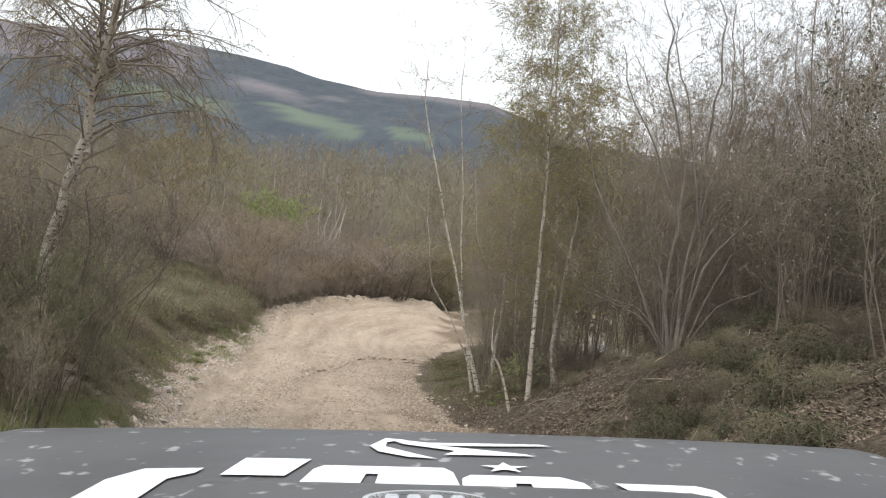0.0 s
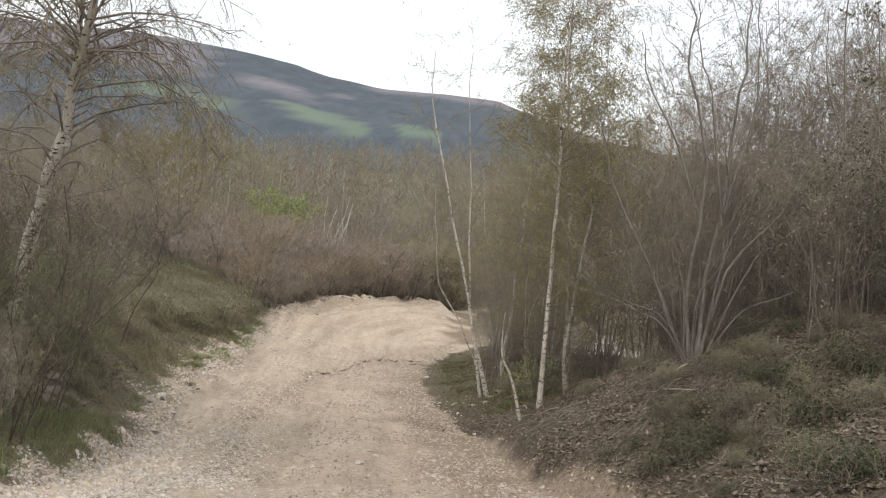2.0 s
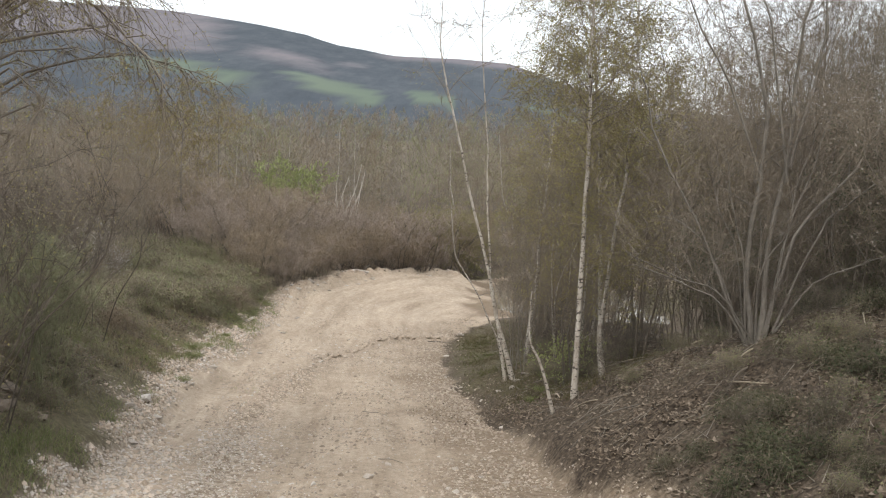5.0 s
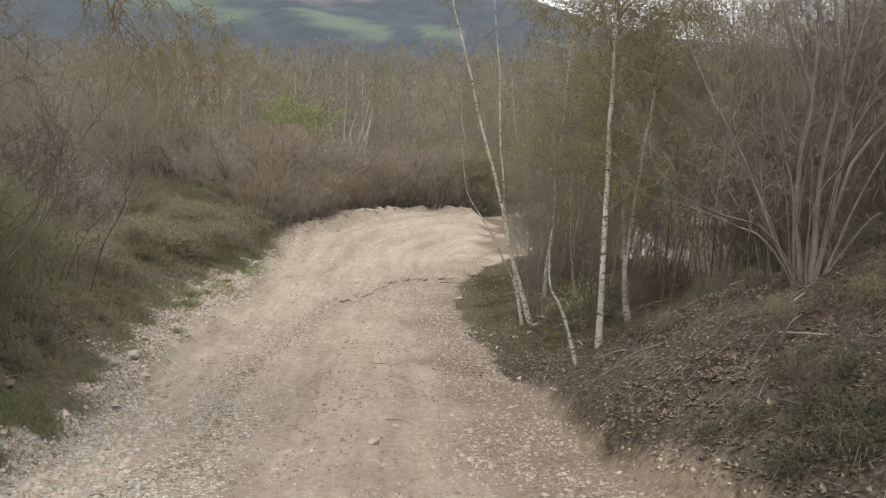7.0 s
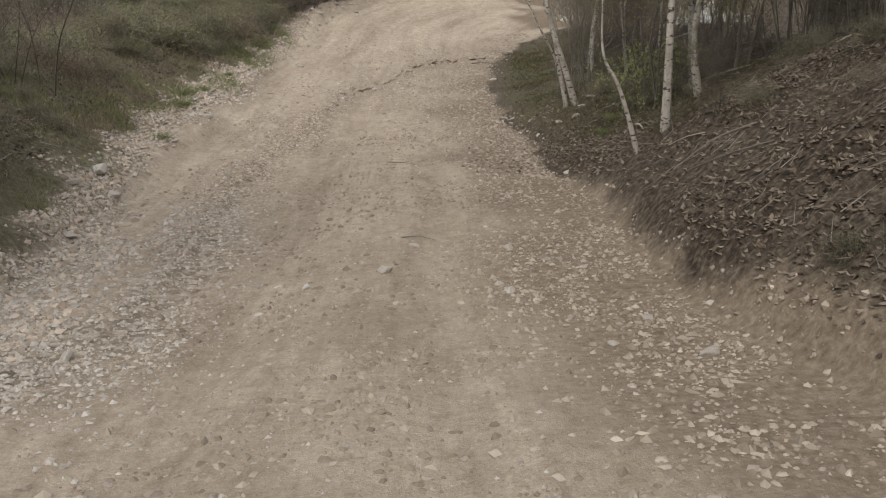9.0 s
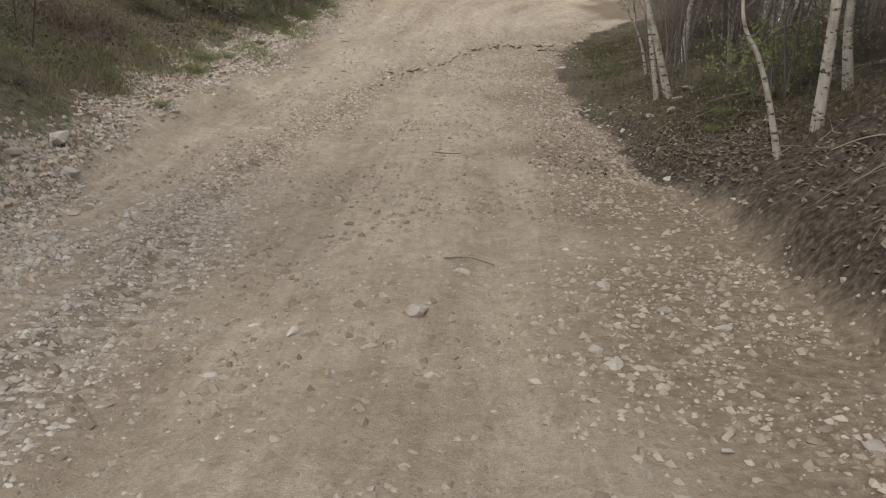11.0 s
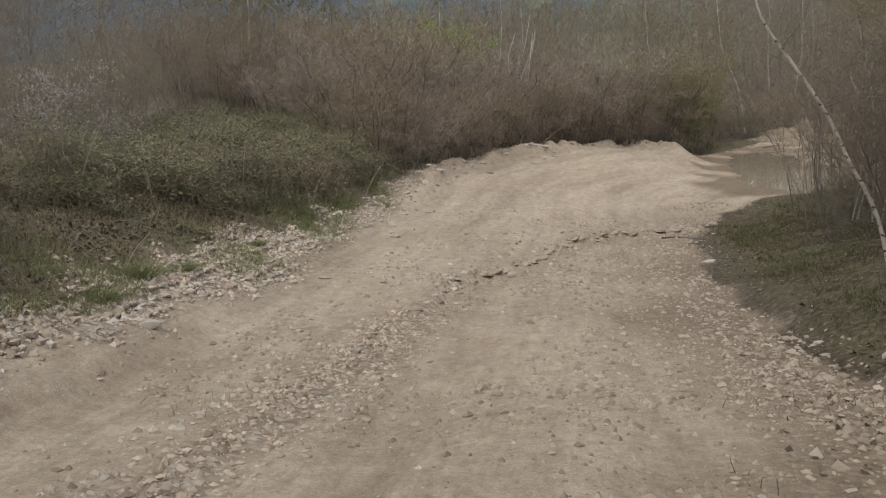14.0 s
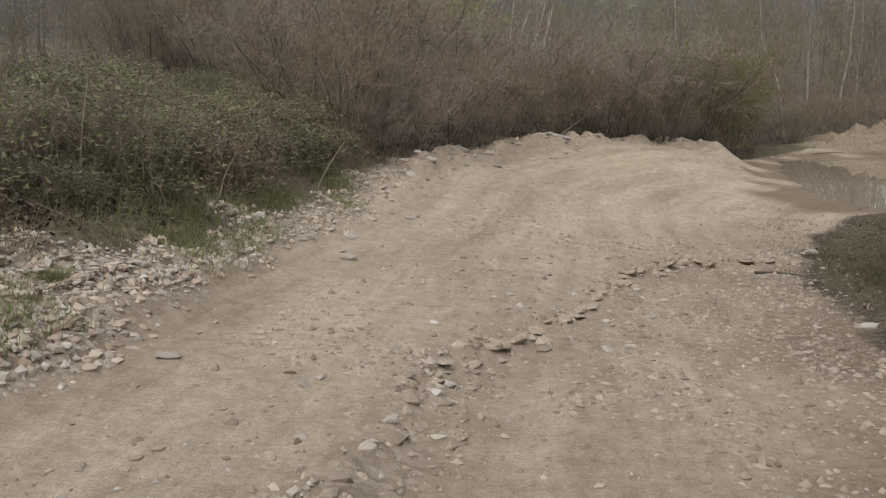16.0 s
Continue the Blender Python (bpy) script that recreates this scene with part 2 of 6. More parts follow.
HEDGE = plant_material("dull_evergreen_leaf", [(0.05, 0.056, 0.032), (0.085, 0.09, 0.052), (0.13, 0.13, 0.08), (0.15, 0.13, 0.09)], 0.6, 0.2)
BRIAR = plant_material("dark_bramble_leaf", [(0.08, 0.09, 0.045), (0.13, 0.142, 0.072), (0.19, 0.19, 0.11), (0.22, 0.18, 0.125)], 0.6, 0.25)
CATKIN = plant_material("rust_catkins", [(0.179, 0.142, 0.098), (0.246, 0.198, 0.142), (0.325, 0.274, 0.202)], 0.75, 0.25)
HAZEL = plant_material("grey_brown_buds", [(0.174, 0.153, 0.126), (0.258, 0.231, 0.192), (0.336, 0.309, 0.262)], 0.75, 0.25)
OLIVE = plant_material("pale_olive_leaf", [(0.190, 0.189, 0.108), (0.252, 0.254, 0.144), (0.302, 0.295, 0.180)], 0.7, 0.3)
GOLD = plant_material("ochre_spring_leaf", [(0.2, 0.165, 0.08), (0.27, 0.225, 0.105), (0.3, 0.26, 0.12)], 0.7, 0.35)
LIME = plant_material("yellow_olive_leaf", [(0.17, 0.16, 0.065), (0.235, 0.225, 0.09), (0.28, 0.27, 0.115)], 0.7, 0.35)
IVY = plant_material("ivy_leaf", [(0.030, 0.037, 0.017), (0.055, 0.064, 0.030), (0.085, 0.086, 0.043), (0.119, 0.088, 0.064)], 0.6, 0.15)
DRY = plant_material("dry_leaf", [(0.05, 0.037, 0.027), (0.108, 0.082, 0.058), (0.19, 0.15, 0.11), (0.34, 0.285, 0.225)], 0.8, 0.1)
GRASS = plant_material("grass_blade", [(0.129, 0.160, 0.062), (0.196, 0.237, 0.090), (0.246, 0.270, 0.118), (0.381, 0.330, 0.224)], 0.6, 0.3)
BROOM = plant_material("green_broom_twigs", [(0.127, 0.134, 0.081), (0.184, 0.190, 0.109), (0.253, 0.246, 0.149)])
DRYGRASS = plant_material("dead_grass", [(0.055, 0.057, 0.024), (0.09, 0.088, 0.038), (0.12, 0.1, 0.055), (0.2, 0.16, 0.1)], 0.7, 0.2)
LEANGRASS = plant_material("rough_grass", [(0.122, 0.145, 0.058), (0.192, 0.203, 0.088), (0.284, 0.247, 0.137), (0.454, 0.384, 0.246)], 0.7, 0.25)
BRACKEN = plant_material("dead_bracken_stem", [(0.13, 0.1, 0.068), (0.2, 0.16, 0.11), (0.28, 0.235, 0.165), (0.2, 0.19, 0.1)], 0.8, 0.15)
MOSS = plant_material("olive_moss", [(0.06, 0.072, 0.025), (0.09, 0.105, 0.036), (0.13, 0.135, 0.05), (0.15, 0.13, 0.06)], 0.8, 0.2)
STRAW = plant_material("dead_stalk", [(0.22, 0.18, 0.12), (0.36, 0.31, 0.23), (0.45, 0.4, 0.32)])
BLOSSOM = plant_material("white_blossom", [(0.5, 0.48, 0.46), (0.66, 0.63, 0.62), (0.74, 0.72, 0.7)], 0.7, 0.3)
STONE = stone_material()
CRUST = plain_material("dry_earth_crust", (0.24, 0.19, 0.138), (0.46, 0.38, 0.295), 0.95, 9.0)
CLOD = plant_material("dry_earth", [(0.198, 0.159, 0.121), (0.328, 0.274, 0.217), (0.475, 0.414, 0.341)], 0.95)
BANKROCK = plain_material("earth_stained_rock", (0.1, 0.08, 0.06), (0.2, 0.165, 0.13), 0.95, 6.0)
TANSTONE = plant_material("tan_broken_stone", [(0.263, 0.207, 0.153), (0.373, 0.303, 0.233), (0.483, 0.404, 0.321), (0.615, 0.527, 0.437)], 0.95)
WATER = water_material()
PAINT = paint_material()
DECAL = plain_material("white_vinyl", (0.72, 0.72, 0.73), (0.82, 0.82, 0.83), 0.45)
RUBBER = plain_material("black_rubber", (0.014, 0.014, 0.014), (0.03, 0.03, 0.03), 0.8)
CHROME = plain_material("worn_chrome", (0.5, 0.5, 0.5), (0.66, 0.66, 0.66), 0.22, 20, 1.0)
LENS = plain_material("headlight_glass", (0.6, 0.62, 0.63), (0.7, 0.72, 0.73), 0.08)


# ---------------------------------------------------------------- the lie of the land
def smooth(a, b, x):
    t = np.clip((x - a) / (b - a), 0, 1)
    return t * t * (3 - 2 * t)


def knots(v, ks):
    """A smooth curve through (place, value) pairs."""
    v = np.asarray(v, float)
    xs, ys = np.array([k[0] for k in ks], float), np.array([k[1] for k in ks], float)
    m = np.gradient(ys, xs)
    i = np.clip(np.searchsorted(xs, v) - 1, 0, len(xs) - 2)
    h = xs[i + 1] - xs[i]
    t = np.clip((v - xs[i]) / h, 0, 1)
    return ((2 * t**3 - 3 * t**2 + 1) * ys[i] + (t**3 - 2 * t**2 + t) * h * m[i]
            + (-2 * t**3 + 3 * t**2) * ys[i + 1] + (t**3 - t**2) * h * m[i + 1])


def value_noise(x, y, seed=0):
    x, y = np.asarray(x, float), np.asarray(y, float)
    i, j = np.floor(x).astype(np.int64), np.floor(y).astype(np.int64)
    u, v = x - i, y - j
    u, v = u * u * (3 - 2 * u), v * v * (3 - 2 * v)

    def cell(a, b):
        k = (a * 374761393 + b * 668265263 + seed * 974634221) & 0x7FFFFFFF
        k = ((k ^ (k >> 13)) * 1274126177) & 0x7FFFFFFF
        return ((k ^ (k >> 16)) & 0xFFFF) / 65535.0
    return ((cell(i, j) * (1 - u) + cell(i + 1, j) * u) * (1 - v) + (cell(i, j + 1) * (1 - u) + cell(i + 1, j + 1) * u) * v) - 0.5


PROFILE = [(-30, 0.0), (-6, 0.12), (-1, 0.12), (2.5, 0.03), (5, -0.42), (9, -1.5), (12.5, -2.2), (15, -2.45), (17.5, -2.71), (20, -2.98), (25, -3.44),
           (30, -3.78), (35, -4.0), (40, -4.18), (48, -4.4), (60, -4.45), (68, -4.3), (90, -2.6), (130, 1.2), (180, 6), (260, 10), (500, 10)]
CROSS = [(-30, 0), (16, 0), (22, -0.03), (28, -0.09), (36, -0.13), (44, -0.12), (52, -0.06), (60, -0.02), (90, 0)]
EDGE_L = [(-30, -3.2), (0, -3.2), (6, -3.4), (12, -4.0), (16, -4.3), (22, -4.9), (28, -5.5), (34, -5.8), (40, -6.05), (43, -5.4), (46, -4.25), (49, -2.95), (52, -1.5), (55, 0.3), (58, 2.2), (62, 4.6), (90, 16)]
EDGE_R = [(-30, 3.4), (0, 3.2), (6, 2.7), (10, 2.2), (13, 1.5), (17, 0.98), (21, 0.4), (26, -0.3), (30, -0.55), (34, -0.6), (37, -0.1), (40, 0.6), (42, 1.5), (44, 3.6), (46, 6.5), (50, 8.6), (58, 10), (62, 12), (90, 20)]
BANK_L = [(-30, 0.5), (8, 0.5), (14, 0.6), (18, 0.5), (24, 0.4), (30, 0.45), (36, 0.4), (42, 0.22), (48, 0.1), (54, 0.05), (90, 0.03)]
BANK_R = [(-30, 0.55), (8, 0.7), (12, 1.0), (15, 0.95), (17, 0.82), (19, 0.62), (22, 0.5), (26, 0.42), (32, 0.14), (40, 0.1), (90, 0.05)]
GRAVEL_IN = [(-30, -1.2), (9, -1.2), (12, -0.85), (15, -0.3), (18, 0.36), (28, 0.42), (34, 0.4), (90, 0.4)]
GRAVEL_OUT = [(-30, 0.5), (13, 0.5), (17, 0.75), (21, 1.3), (24.5, 1.45), (27, 1.2), (30.5, 0.95), (34, 0.85), (38, 1.3), (52, 1.4), (57, 0.7), (90, 0.3)]
RISE = [(-30, 0), (32, 0), (36, 0.02), (41, 0.25), (43.5, 0.42), (46, 0.74), (49, 0.85), (52, 0.6), (57, 0.05), (62, 0), (90, 0)]
WATER_Z = -4.5


def pool(x, y):
    """Below 1 inside the puddle."""
    u, v = np.abs(x - 4.95) / 4.0, np.abs(y - 50.3) / 8.3
    return (u ** 3 + v ** 3) ** (1 / 3) + 0.14 * value_noise(x * 0.5, y * 0.35, 5) + 0.04 * value_noise(x * 2.0, y * 2.0, 6)


def outside(x, y):
    return np.maximum(knots(y, EDGE_L) - x, 0), np.maximum(x - knots(y, EDGE_R), 0)


def height(x, y):
    x, y = np.asarray(x, float), np.asarray(y, float)
    xl, xr = knots(y, EDGE_L), knots(y, EDGE_R)
    near = 1 - smooth(60, 110, y)
    z = knots(y, PROFILE) + knots(y, CROSS) * (np.clip(x, xl, xr) + 2.5) * near
    dl, dr = np.maximum(xl - x, 0), np.maximum(x - xr, 0)
    z = z + knots(y, RISE) * (1 - smooth(0, 6, x - xl)) * near
    z = z + np.minimum(dl * knots(y, BANK_L), 1.1 + 0.05 * dl) * smooth(0, 0.5, dl) * near
    z = z + knots(y, BANK_R) * 4 * (1 - np.exp(-dr / 4)) * smooth(0, 0.4, dr) * near
    # spoil pushed up along the outside of the bend, and heaps beyond the puddle
    lump = 0.6 + 1.6 * value_noise(x * 0.9, y * 0.9, 11) + 1.0 * value_noise(x * 2.4, y * 2.4, 12) + 0.7 * value_noise(x * 5, y * 5, 13)
    z = z + 0.38 * np.clip(lump, 0.35, 1.15) * np.exp(-((dl - 0.55) / 0.42) ** 2) * smooth(33, 40, y) * (1 - smooth(51, 55, y))
    for hx, hy, hr, hs, hh in ((-1.8, 53.0, 1.9, 0.8, 0.42), (7.4, 63.6, 3.2, 2.2, 1.2), (12.5, 62, 3.0, 3.0, 0.7), (2.2, 60.4, 3.2, 1.3, 0.28)):
        z = z + hh * np.exp(-((x - hx) / hr) ** 2 - ((y - hy) / hs) ** 2) * (1 + 0.6 * value_noise(x * 1.3, y * 1.3, 14) + 0.7 * value_noise(x * 3.1, y * 3.1, 15))
    # puddle
    p = pool(x, y)
    z = z + (-4.4 - z) * (1 - smooth(1.0, 1.4, p))
    z = np.where((p > 1.08) & (p < 2.6), np.maximum(z, -4.44), z)
    z = z - 0.22 * (1 - smooth(0.75, 1.12, p))
    # roughness
    r = np.hypot(x, y)
    rough = smooth(0, 1.5, dl + dr)
    z = z + (0.03 + 0.13 * rough) * value_noise(x * 0.55, y * 0.55, 1) + (0.03 + 0.1 * rough) * value_noise(x * 1.7, y * 1.7, 2)
    z = z + (0.028 + 0.08 * rough) * value_noise(x * 3.3, y * (3.3 - 1.8 * (1 - rough)), 3)
    z = z + ruts(x, y) * (1 - rough)
    # the hillside across the valley
    az = np.degrees(np.arctan2(x, np.maximum(y, 1)))
    ridge = -12 + 1700 * np.tan(np.radians(np.interp(az, [-60, -27, -18, -13.6, -10.5, -9.2, -7.3, -5.6, -3.7, -1.6, 1.5, 5, 10, 20, 60], [8.1, 8.75, 8.4, 7.95, 7.4, 6.95, 6.7, 6.45, 6.45, 6.45, 6.3, 5.3, 4.2, 3.6, 3.5])))
    rise = smooth(330, 1700, y) ** 0.9 * ridge * (1 + 0.05 * value_noise(x / 160, y / 160, 21))
    rise = rise - 30 * smooth(230, 480, y) * (1 - smooth(480, 800, y))
    return z + rise * smooth(260, 420, r)


def ruts(x, y):
    """Wheel tracks and the eroded lip that crosses the road."""
    lane = x - np.interp(y, [0, 12, 20, 28, 34], [0.0, -0.9, -2.0, -2.6, -2.4])
    w = 0.35 * value_noise(x * 0, y * 0.35, 31)
    t = -0.06 * np.exp(-((np.abs(lane + w) - 0.8) / 0.25) ** 2)
    s = strip(x, y)
    return t * (1 - smooth(34, 40, y)) + -(0.07 + 0.02 * smooth(25, 28, y)) * smooth(-0.16 + 0.08 * smooth(25, 28, y), 0.14 - 0.07 * smooth(25, 28, y), s) * (1 - smooth(0.3, 2.0, s)) * smooth(10, 14, y) * (1 - smooth(34, 36, y))


STRIP = [(11, -2.6), (14, -2.95), (18, -3.4), (22.5, -3.65), (27.5, -3.78), (29, -3.6), (30.7, -3.2), (32.4, -2.85), (34.3, -1.7), (36, 0.5)]


def strip(x, y):
    """Metres to the right of the stony strip's middle line."""
    return x - knots(y, STRIP) + 0.4 * value_noise(x * 0.6, y * 0.7, 41) + 0.12 * value_noise(x * 2.2, y * 2.2, 42)


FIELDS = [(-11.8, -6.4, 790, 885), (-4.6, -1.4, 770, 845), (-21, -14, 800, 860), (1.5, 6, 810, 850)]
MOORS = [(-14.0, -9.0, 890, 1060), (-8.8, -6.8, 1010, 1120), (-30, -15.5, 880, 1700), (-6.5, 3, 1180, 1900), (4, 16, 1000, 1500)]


def covers(x, y):
    """How far each kind of ground shows: road, gravel, grass, litter, damp, soil, far, field."""
    dl, dr = outside(x, y)
    n1, n2 = value_noise(x * 0.9, y * 0.9, 51), value_noise(x * 2.7, y * 2.7, 52)
    rim = knots(y, GRAVEL_OUT)
    edge_l = 1 - smooth(rim - 0.25, rim + 0.25, dl + (0.7 * n1 + 0.5 * n2) * smooth(0.1, 0.4, dl))
    foot = 0.27 * (1 - smooth(15, 19, y))
    edge_r = 1 - smooth(foot - 0.12, foot + 0.1, x - knots(y, EDGE_R) + 0.4 * n1 + 0.25 * n2)
    heap = smooth(0.12, 0.4, np.exp(-((x + 1.75) / 1.6) ** 2 - ((y - 53.0) / 1.1) ** 2) + np.exp(-((x - 7.2) / 3.4) ** 2 - ((y - 62.4) / 2.6) ** 2) + np.exp(-((x - 12.5) / 4) ** 2 - ((y - 61) / 4) ** 2))
    road = np.maximum(edge_l * edge_r * (1 - smooth(60.5, 62, y + n1)), heap)
    rim_in = knots(y, GRAVEL_IN)
    left_gravel = smooth(rim_in - 0.2, rim_in + 0.25, knots(y, EDGE_L) - x + 0.5 * n1 + 0.3 * n2) * (1 - smooth(36, 44, y)) * (1 - 0.6 * smooth(30, 36, y))
    s = strip(x, y)
    mid_gravel = np.exp(-(s / (0.42 + 0.25 * n1 + 0.2 * smooth(18, 12, y))) ** 2) * smooth(9, 12, y) * (1 - smooth(33, 36, y))
    right_gravel = smooth(-1.5, -0.6, x - knots(y, EDGE_R) + 0.7 * n1) * (1 - smooth(36, 39, y)) * smooth(3, 8, y)
    low_gravel = 0.2 * smooth(16, 12, y) * np.ones_like(x)
    gravel = np.clip(np.maximum.reduce([left_gravel, (0.95 - 0.5 * smooth(23, 28, y)) * mid_gravel, 0.3 * right_gravel, low_gravel, 0.45 * heap]), 0, 1)
    grass_l = smooth(rim - 0.4, rim + 0.3, dl + 0.6 * n1) * (1 - smooth(1.5 + 0.8 * smooth(22, 18, y), 2.4 + 1.2 * smooth(22, 18, y), dl + 1.2 * n1)) * (0.75 + 0.8 * n2)
    grass_r = smooth(0.05, 0.4, dr + 0.4 * n1) * (1 - smooth(1.6, 3.4, dr)) * smooth(18, 24, y) * (0.65 + 0.9 * n2)
    grass = np.clip(np.maximum(grass_l, grass_r), 0, 1)
    litter = np.clip(0.85 + n1 * 0.6 - 0.2 * smooth(22, 27, y) * (dr > 0) * (1 - smooth(44, 50, y)), 0, 1) * (1 - smooth(90, 140, y)) * (1 - 0.65 * (dl > 0) * smooth(34, 26, y))
    soil = np.maximum(0.9 * heap * (x > 3), np.maximum(0.9 * smooth(-1.9, -0.3, x - knots(y, EDGE_R) + 1.2 * n1) * (1 - 0.8 * smooth(-0.1, 0.25, x - knots(y, EDGE_R) + 0.4 * n1) * smooth(15, 18, y)) * smooth(46, 28, y), 0.2 * smooth(0.05, 0.35, n1 + 0.5 * n2) * (1 - smooth(28, 36, y))))
    soil = np.maximum(soil, 0.5 * np.exp(-((s - 0.3) / 0.28) ** 2) * smooth(19, 24, y) * (1 - smooth(33.5, 35.5, y)) * (0.7 + 0.9 * n2))
    p = pool(x, y)
    damp = 0.8 * (1 - smooth(1.0, 1.22, p + 0.4 * n1))
    r = np.hypot(x, y)
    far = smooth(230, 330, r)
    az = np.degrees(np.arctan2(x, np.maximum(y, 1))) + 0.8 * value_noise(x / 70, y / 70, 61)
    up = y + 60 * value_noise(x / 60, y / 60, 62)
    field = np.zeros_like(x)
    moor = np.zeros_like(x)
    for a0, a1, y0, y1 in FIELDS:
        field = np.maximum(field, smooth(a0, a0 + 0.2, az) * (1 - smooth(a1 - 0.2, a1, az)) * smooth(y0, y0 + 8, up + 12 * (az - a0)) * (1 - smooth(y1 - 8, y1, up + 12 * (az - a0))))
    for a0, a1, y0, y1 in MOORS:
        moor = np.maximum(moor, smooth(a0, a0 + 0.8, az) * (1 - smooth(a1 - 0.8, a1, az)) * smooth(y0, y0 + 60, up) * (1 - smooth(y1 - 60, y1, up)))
    return dict(road=road, gravel=gravel, grass=grass, litter=litter, damp=damp, soil=soil, far=far, field=field, moor=moor)


def at(x, y):
    return float(height(x, y))


# ---------------------------------------------------------------- mesh helpers
def mesh_from(name, verts, faces, mat, shade=False):
    me = bpy.data.meshes.new(name)
    verts, faces = np.asarray(verts, np.float32), np.asarray(faces, np.int32)
    me.vertices.add(len(verts))
    me.vertices.foreach_set("co", verts.ravel())
    k = faces.shape[1]
    me.loops.add(faces.size)
    me.loops.foreach_set("vertex_index", faces.ravel())
    me.polygons.add(len(faces))
    me.polygons.foreach_set("loop_start", np.arange(0, faces.size, k, dtype=np.int32))
    me.polygons.foreach_set("use_smooth", np.full(len(faces), shade))
    me.materials.append(mat)
    me.update(calc_edges=True)
    return me


def part(name, bm, mat, parent=None, label="", shade=False):
    """Link a bmesh, or a mesh, as one object under a thing."""
    if isinstance(bm, bmesh.types.BMesh):
        me = bpy.data.meshes.new(name)
        bm.to_mesh(me)
        bm.free()
        me.materials.append(mat)
        if shade:
            me.polygons.foreach_set("use_smooth", np.full(len(me.polygons), True))
    else:
        me = bm
    ob = new(name, me)
    ob.parent = parent
    return tagged(ob, label)


class Bag:
    """Gathers triangles of many small pieces."""

    def __init__(self):
        self.v, self.f, self.n = [], [], 0

    def add(self, v, f):
        self.v.append(np.asarray(v, float))
        self.f.append(np.asarray(f, np.int64) + self.n)
        self.n += len(v)

    def mesh(self, name, mat, shade=False):
        return mesh_from(name, np.concatenate(self.v), np.concatenate(self.f), mat, shade)


def cross_frames(d):
    d = d / np.maximum(np.linalg.norm(d, axis=1, keepdims=True), 1e-9)
    ref = np.where(np.abs(d[:, 2:3]) < 0.9, np.array([[0, 0, 1.0]]), np.array([[1.0, 0, 0]]))
    a = np.cross(d, ref)
    a /= np.maximum(np.linalg.norm(a, axis=1, keepdims=True), 1e-9)
    return a, np.cross(d, a)


def tube(bag, pts, rad, sides=6):
    """A tapered round stem along pts."""
    pts, rad = np.asarray(pts, float), np.asarray(rad, float)
    a, b = cross_frames(np.gradient(pts, axis=0))
    for i in range(1, len(pts)):
        if a[i] @ a[i - 1] < 0:
            a[i], b[i] = -a[i], -b[i]
    w = np.arange(sides) * 2 * math.pi / sides
    ring = pts[:, None] + rad[:, None, None] * (np.cos(w)[None, :, None] * a[:, None] + np.sin(w)[None, :, None] * b[:, None])
    i = np.arange(len(pts) - 1)[:, None] * sides
    j, k = np.arange(sides)[None], (np.arange(sides)[None] + 1) % sides
    q = np.stack([i + j, i + k, i + sides + k, i + sides + j], -1).reshape(-1, 4)
    bag.add(ring.reshape(-1, 3), np.concatenate([q[:, [0, 1, 2]], q[:, [0, 2, 3]]]))


def spikes(bag, p0, p1, r):
    """Many thin tapering twigs from p0 to p1."""
    n = len(p0)
    if n == 0:
        return
    a, b = cross_frames(p1 - p0)
    r = np.broadcast_to(np.asarray(r, float), (n,))[:, None]
    ring = [p0 + r * (math.cos(w) * a + math.sin(w) * b) for w in (0, 2.094, 4.189)]
    v = np.stack([*ring, p1], 1).reshape(-1, 3)
    o = np.arange(n)[:, None] * 4
    bag.add(v, np.concatenate([o + np.array([[0, 1, 3]]), o + np.array([[1, 2, 3]]), o + np.array([[2, 0, 3]])]))


def bent(bag, p0, pm, p1, r):
    """Twigs with one bend."""
    n = len(p0)
    a, b = cross_frames(p1 - p0)
    r = np.broadcast_to(np.asarray(r, float), (n,))[:, None]
    lo = [p0 + r * (math.cos(w) * a + math.sin(w) * b) for w in (0, 2.094, 4.189)]
    mi = [pm + 0.65 * r * (math.cos(w) * a + math.sin(w) * b) for w in (0, 2.094, 4.189)]
    v = np.stack([*lo, *mi, p1], 1).reshape(-1, 3)
    o = np.arange(n)[:, None] * 7
    t = [(0, 1, 4), (0, 4, 3), (1, 2, 5), (1, 5, 4), (2, 0, 3), (2, 3, 5), (3, 4, 6), (4, 5, 6), (5, 3, 6)]
    bag.add(v, np.concatenate([o + np.array([k]) for k in t]))


def leaves(bag, c, size, rng, flat=0.0, droop=0.0):
    """Small folded leaves about the centres c."""
    n = len(c)
    d = rng.normal(size=(n, 3))
    d[:, 2] = d[:, 2] * (1 - flat) - droop
    d /= np.linalg.norm(d, axis=1, keepdims=True)
    a, b = cross_frames(d)
    tw = rng.uniform(0, 6.28, (n, 1))
    if flat:
        side, up = a, b
    else:
        side, up = np.cos(tw) * a + np.sin(tw) * b, -np.sin(tw) * a + np.cos(tw) * b
    s = (np.broadcast_to(np.asarray(size, float), (n,)) * rng.uniform(0.6, 1.3, n))[:, None]
    v = np.stack([c - d * s * 0.5, c + side * s * 0.32 + up * s * 0.14, c + d * s * 0.5, c - side * s * 0.32 + up * s * 0.14], 1).reshape(-1, 3)
    o = np.arange(n)[:, None] * 4
    bag.add(v, np.concatenate([o + np.array([[0, 1, 2]]), o + np.array([[0, 2, 3]])]))


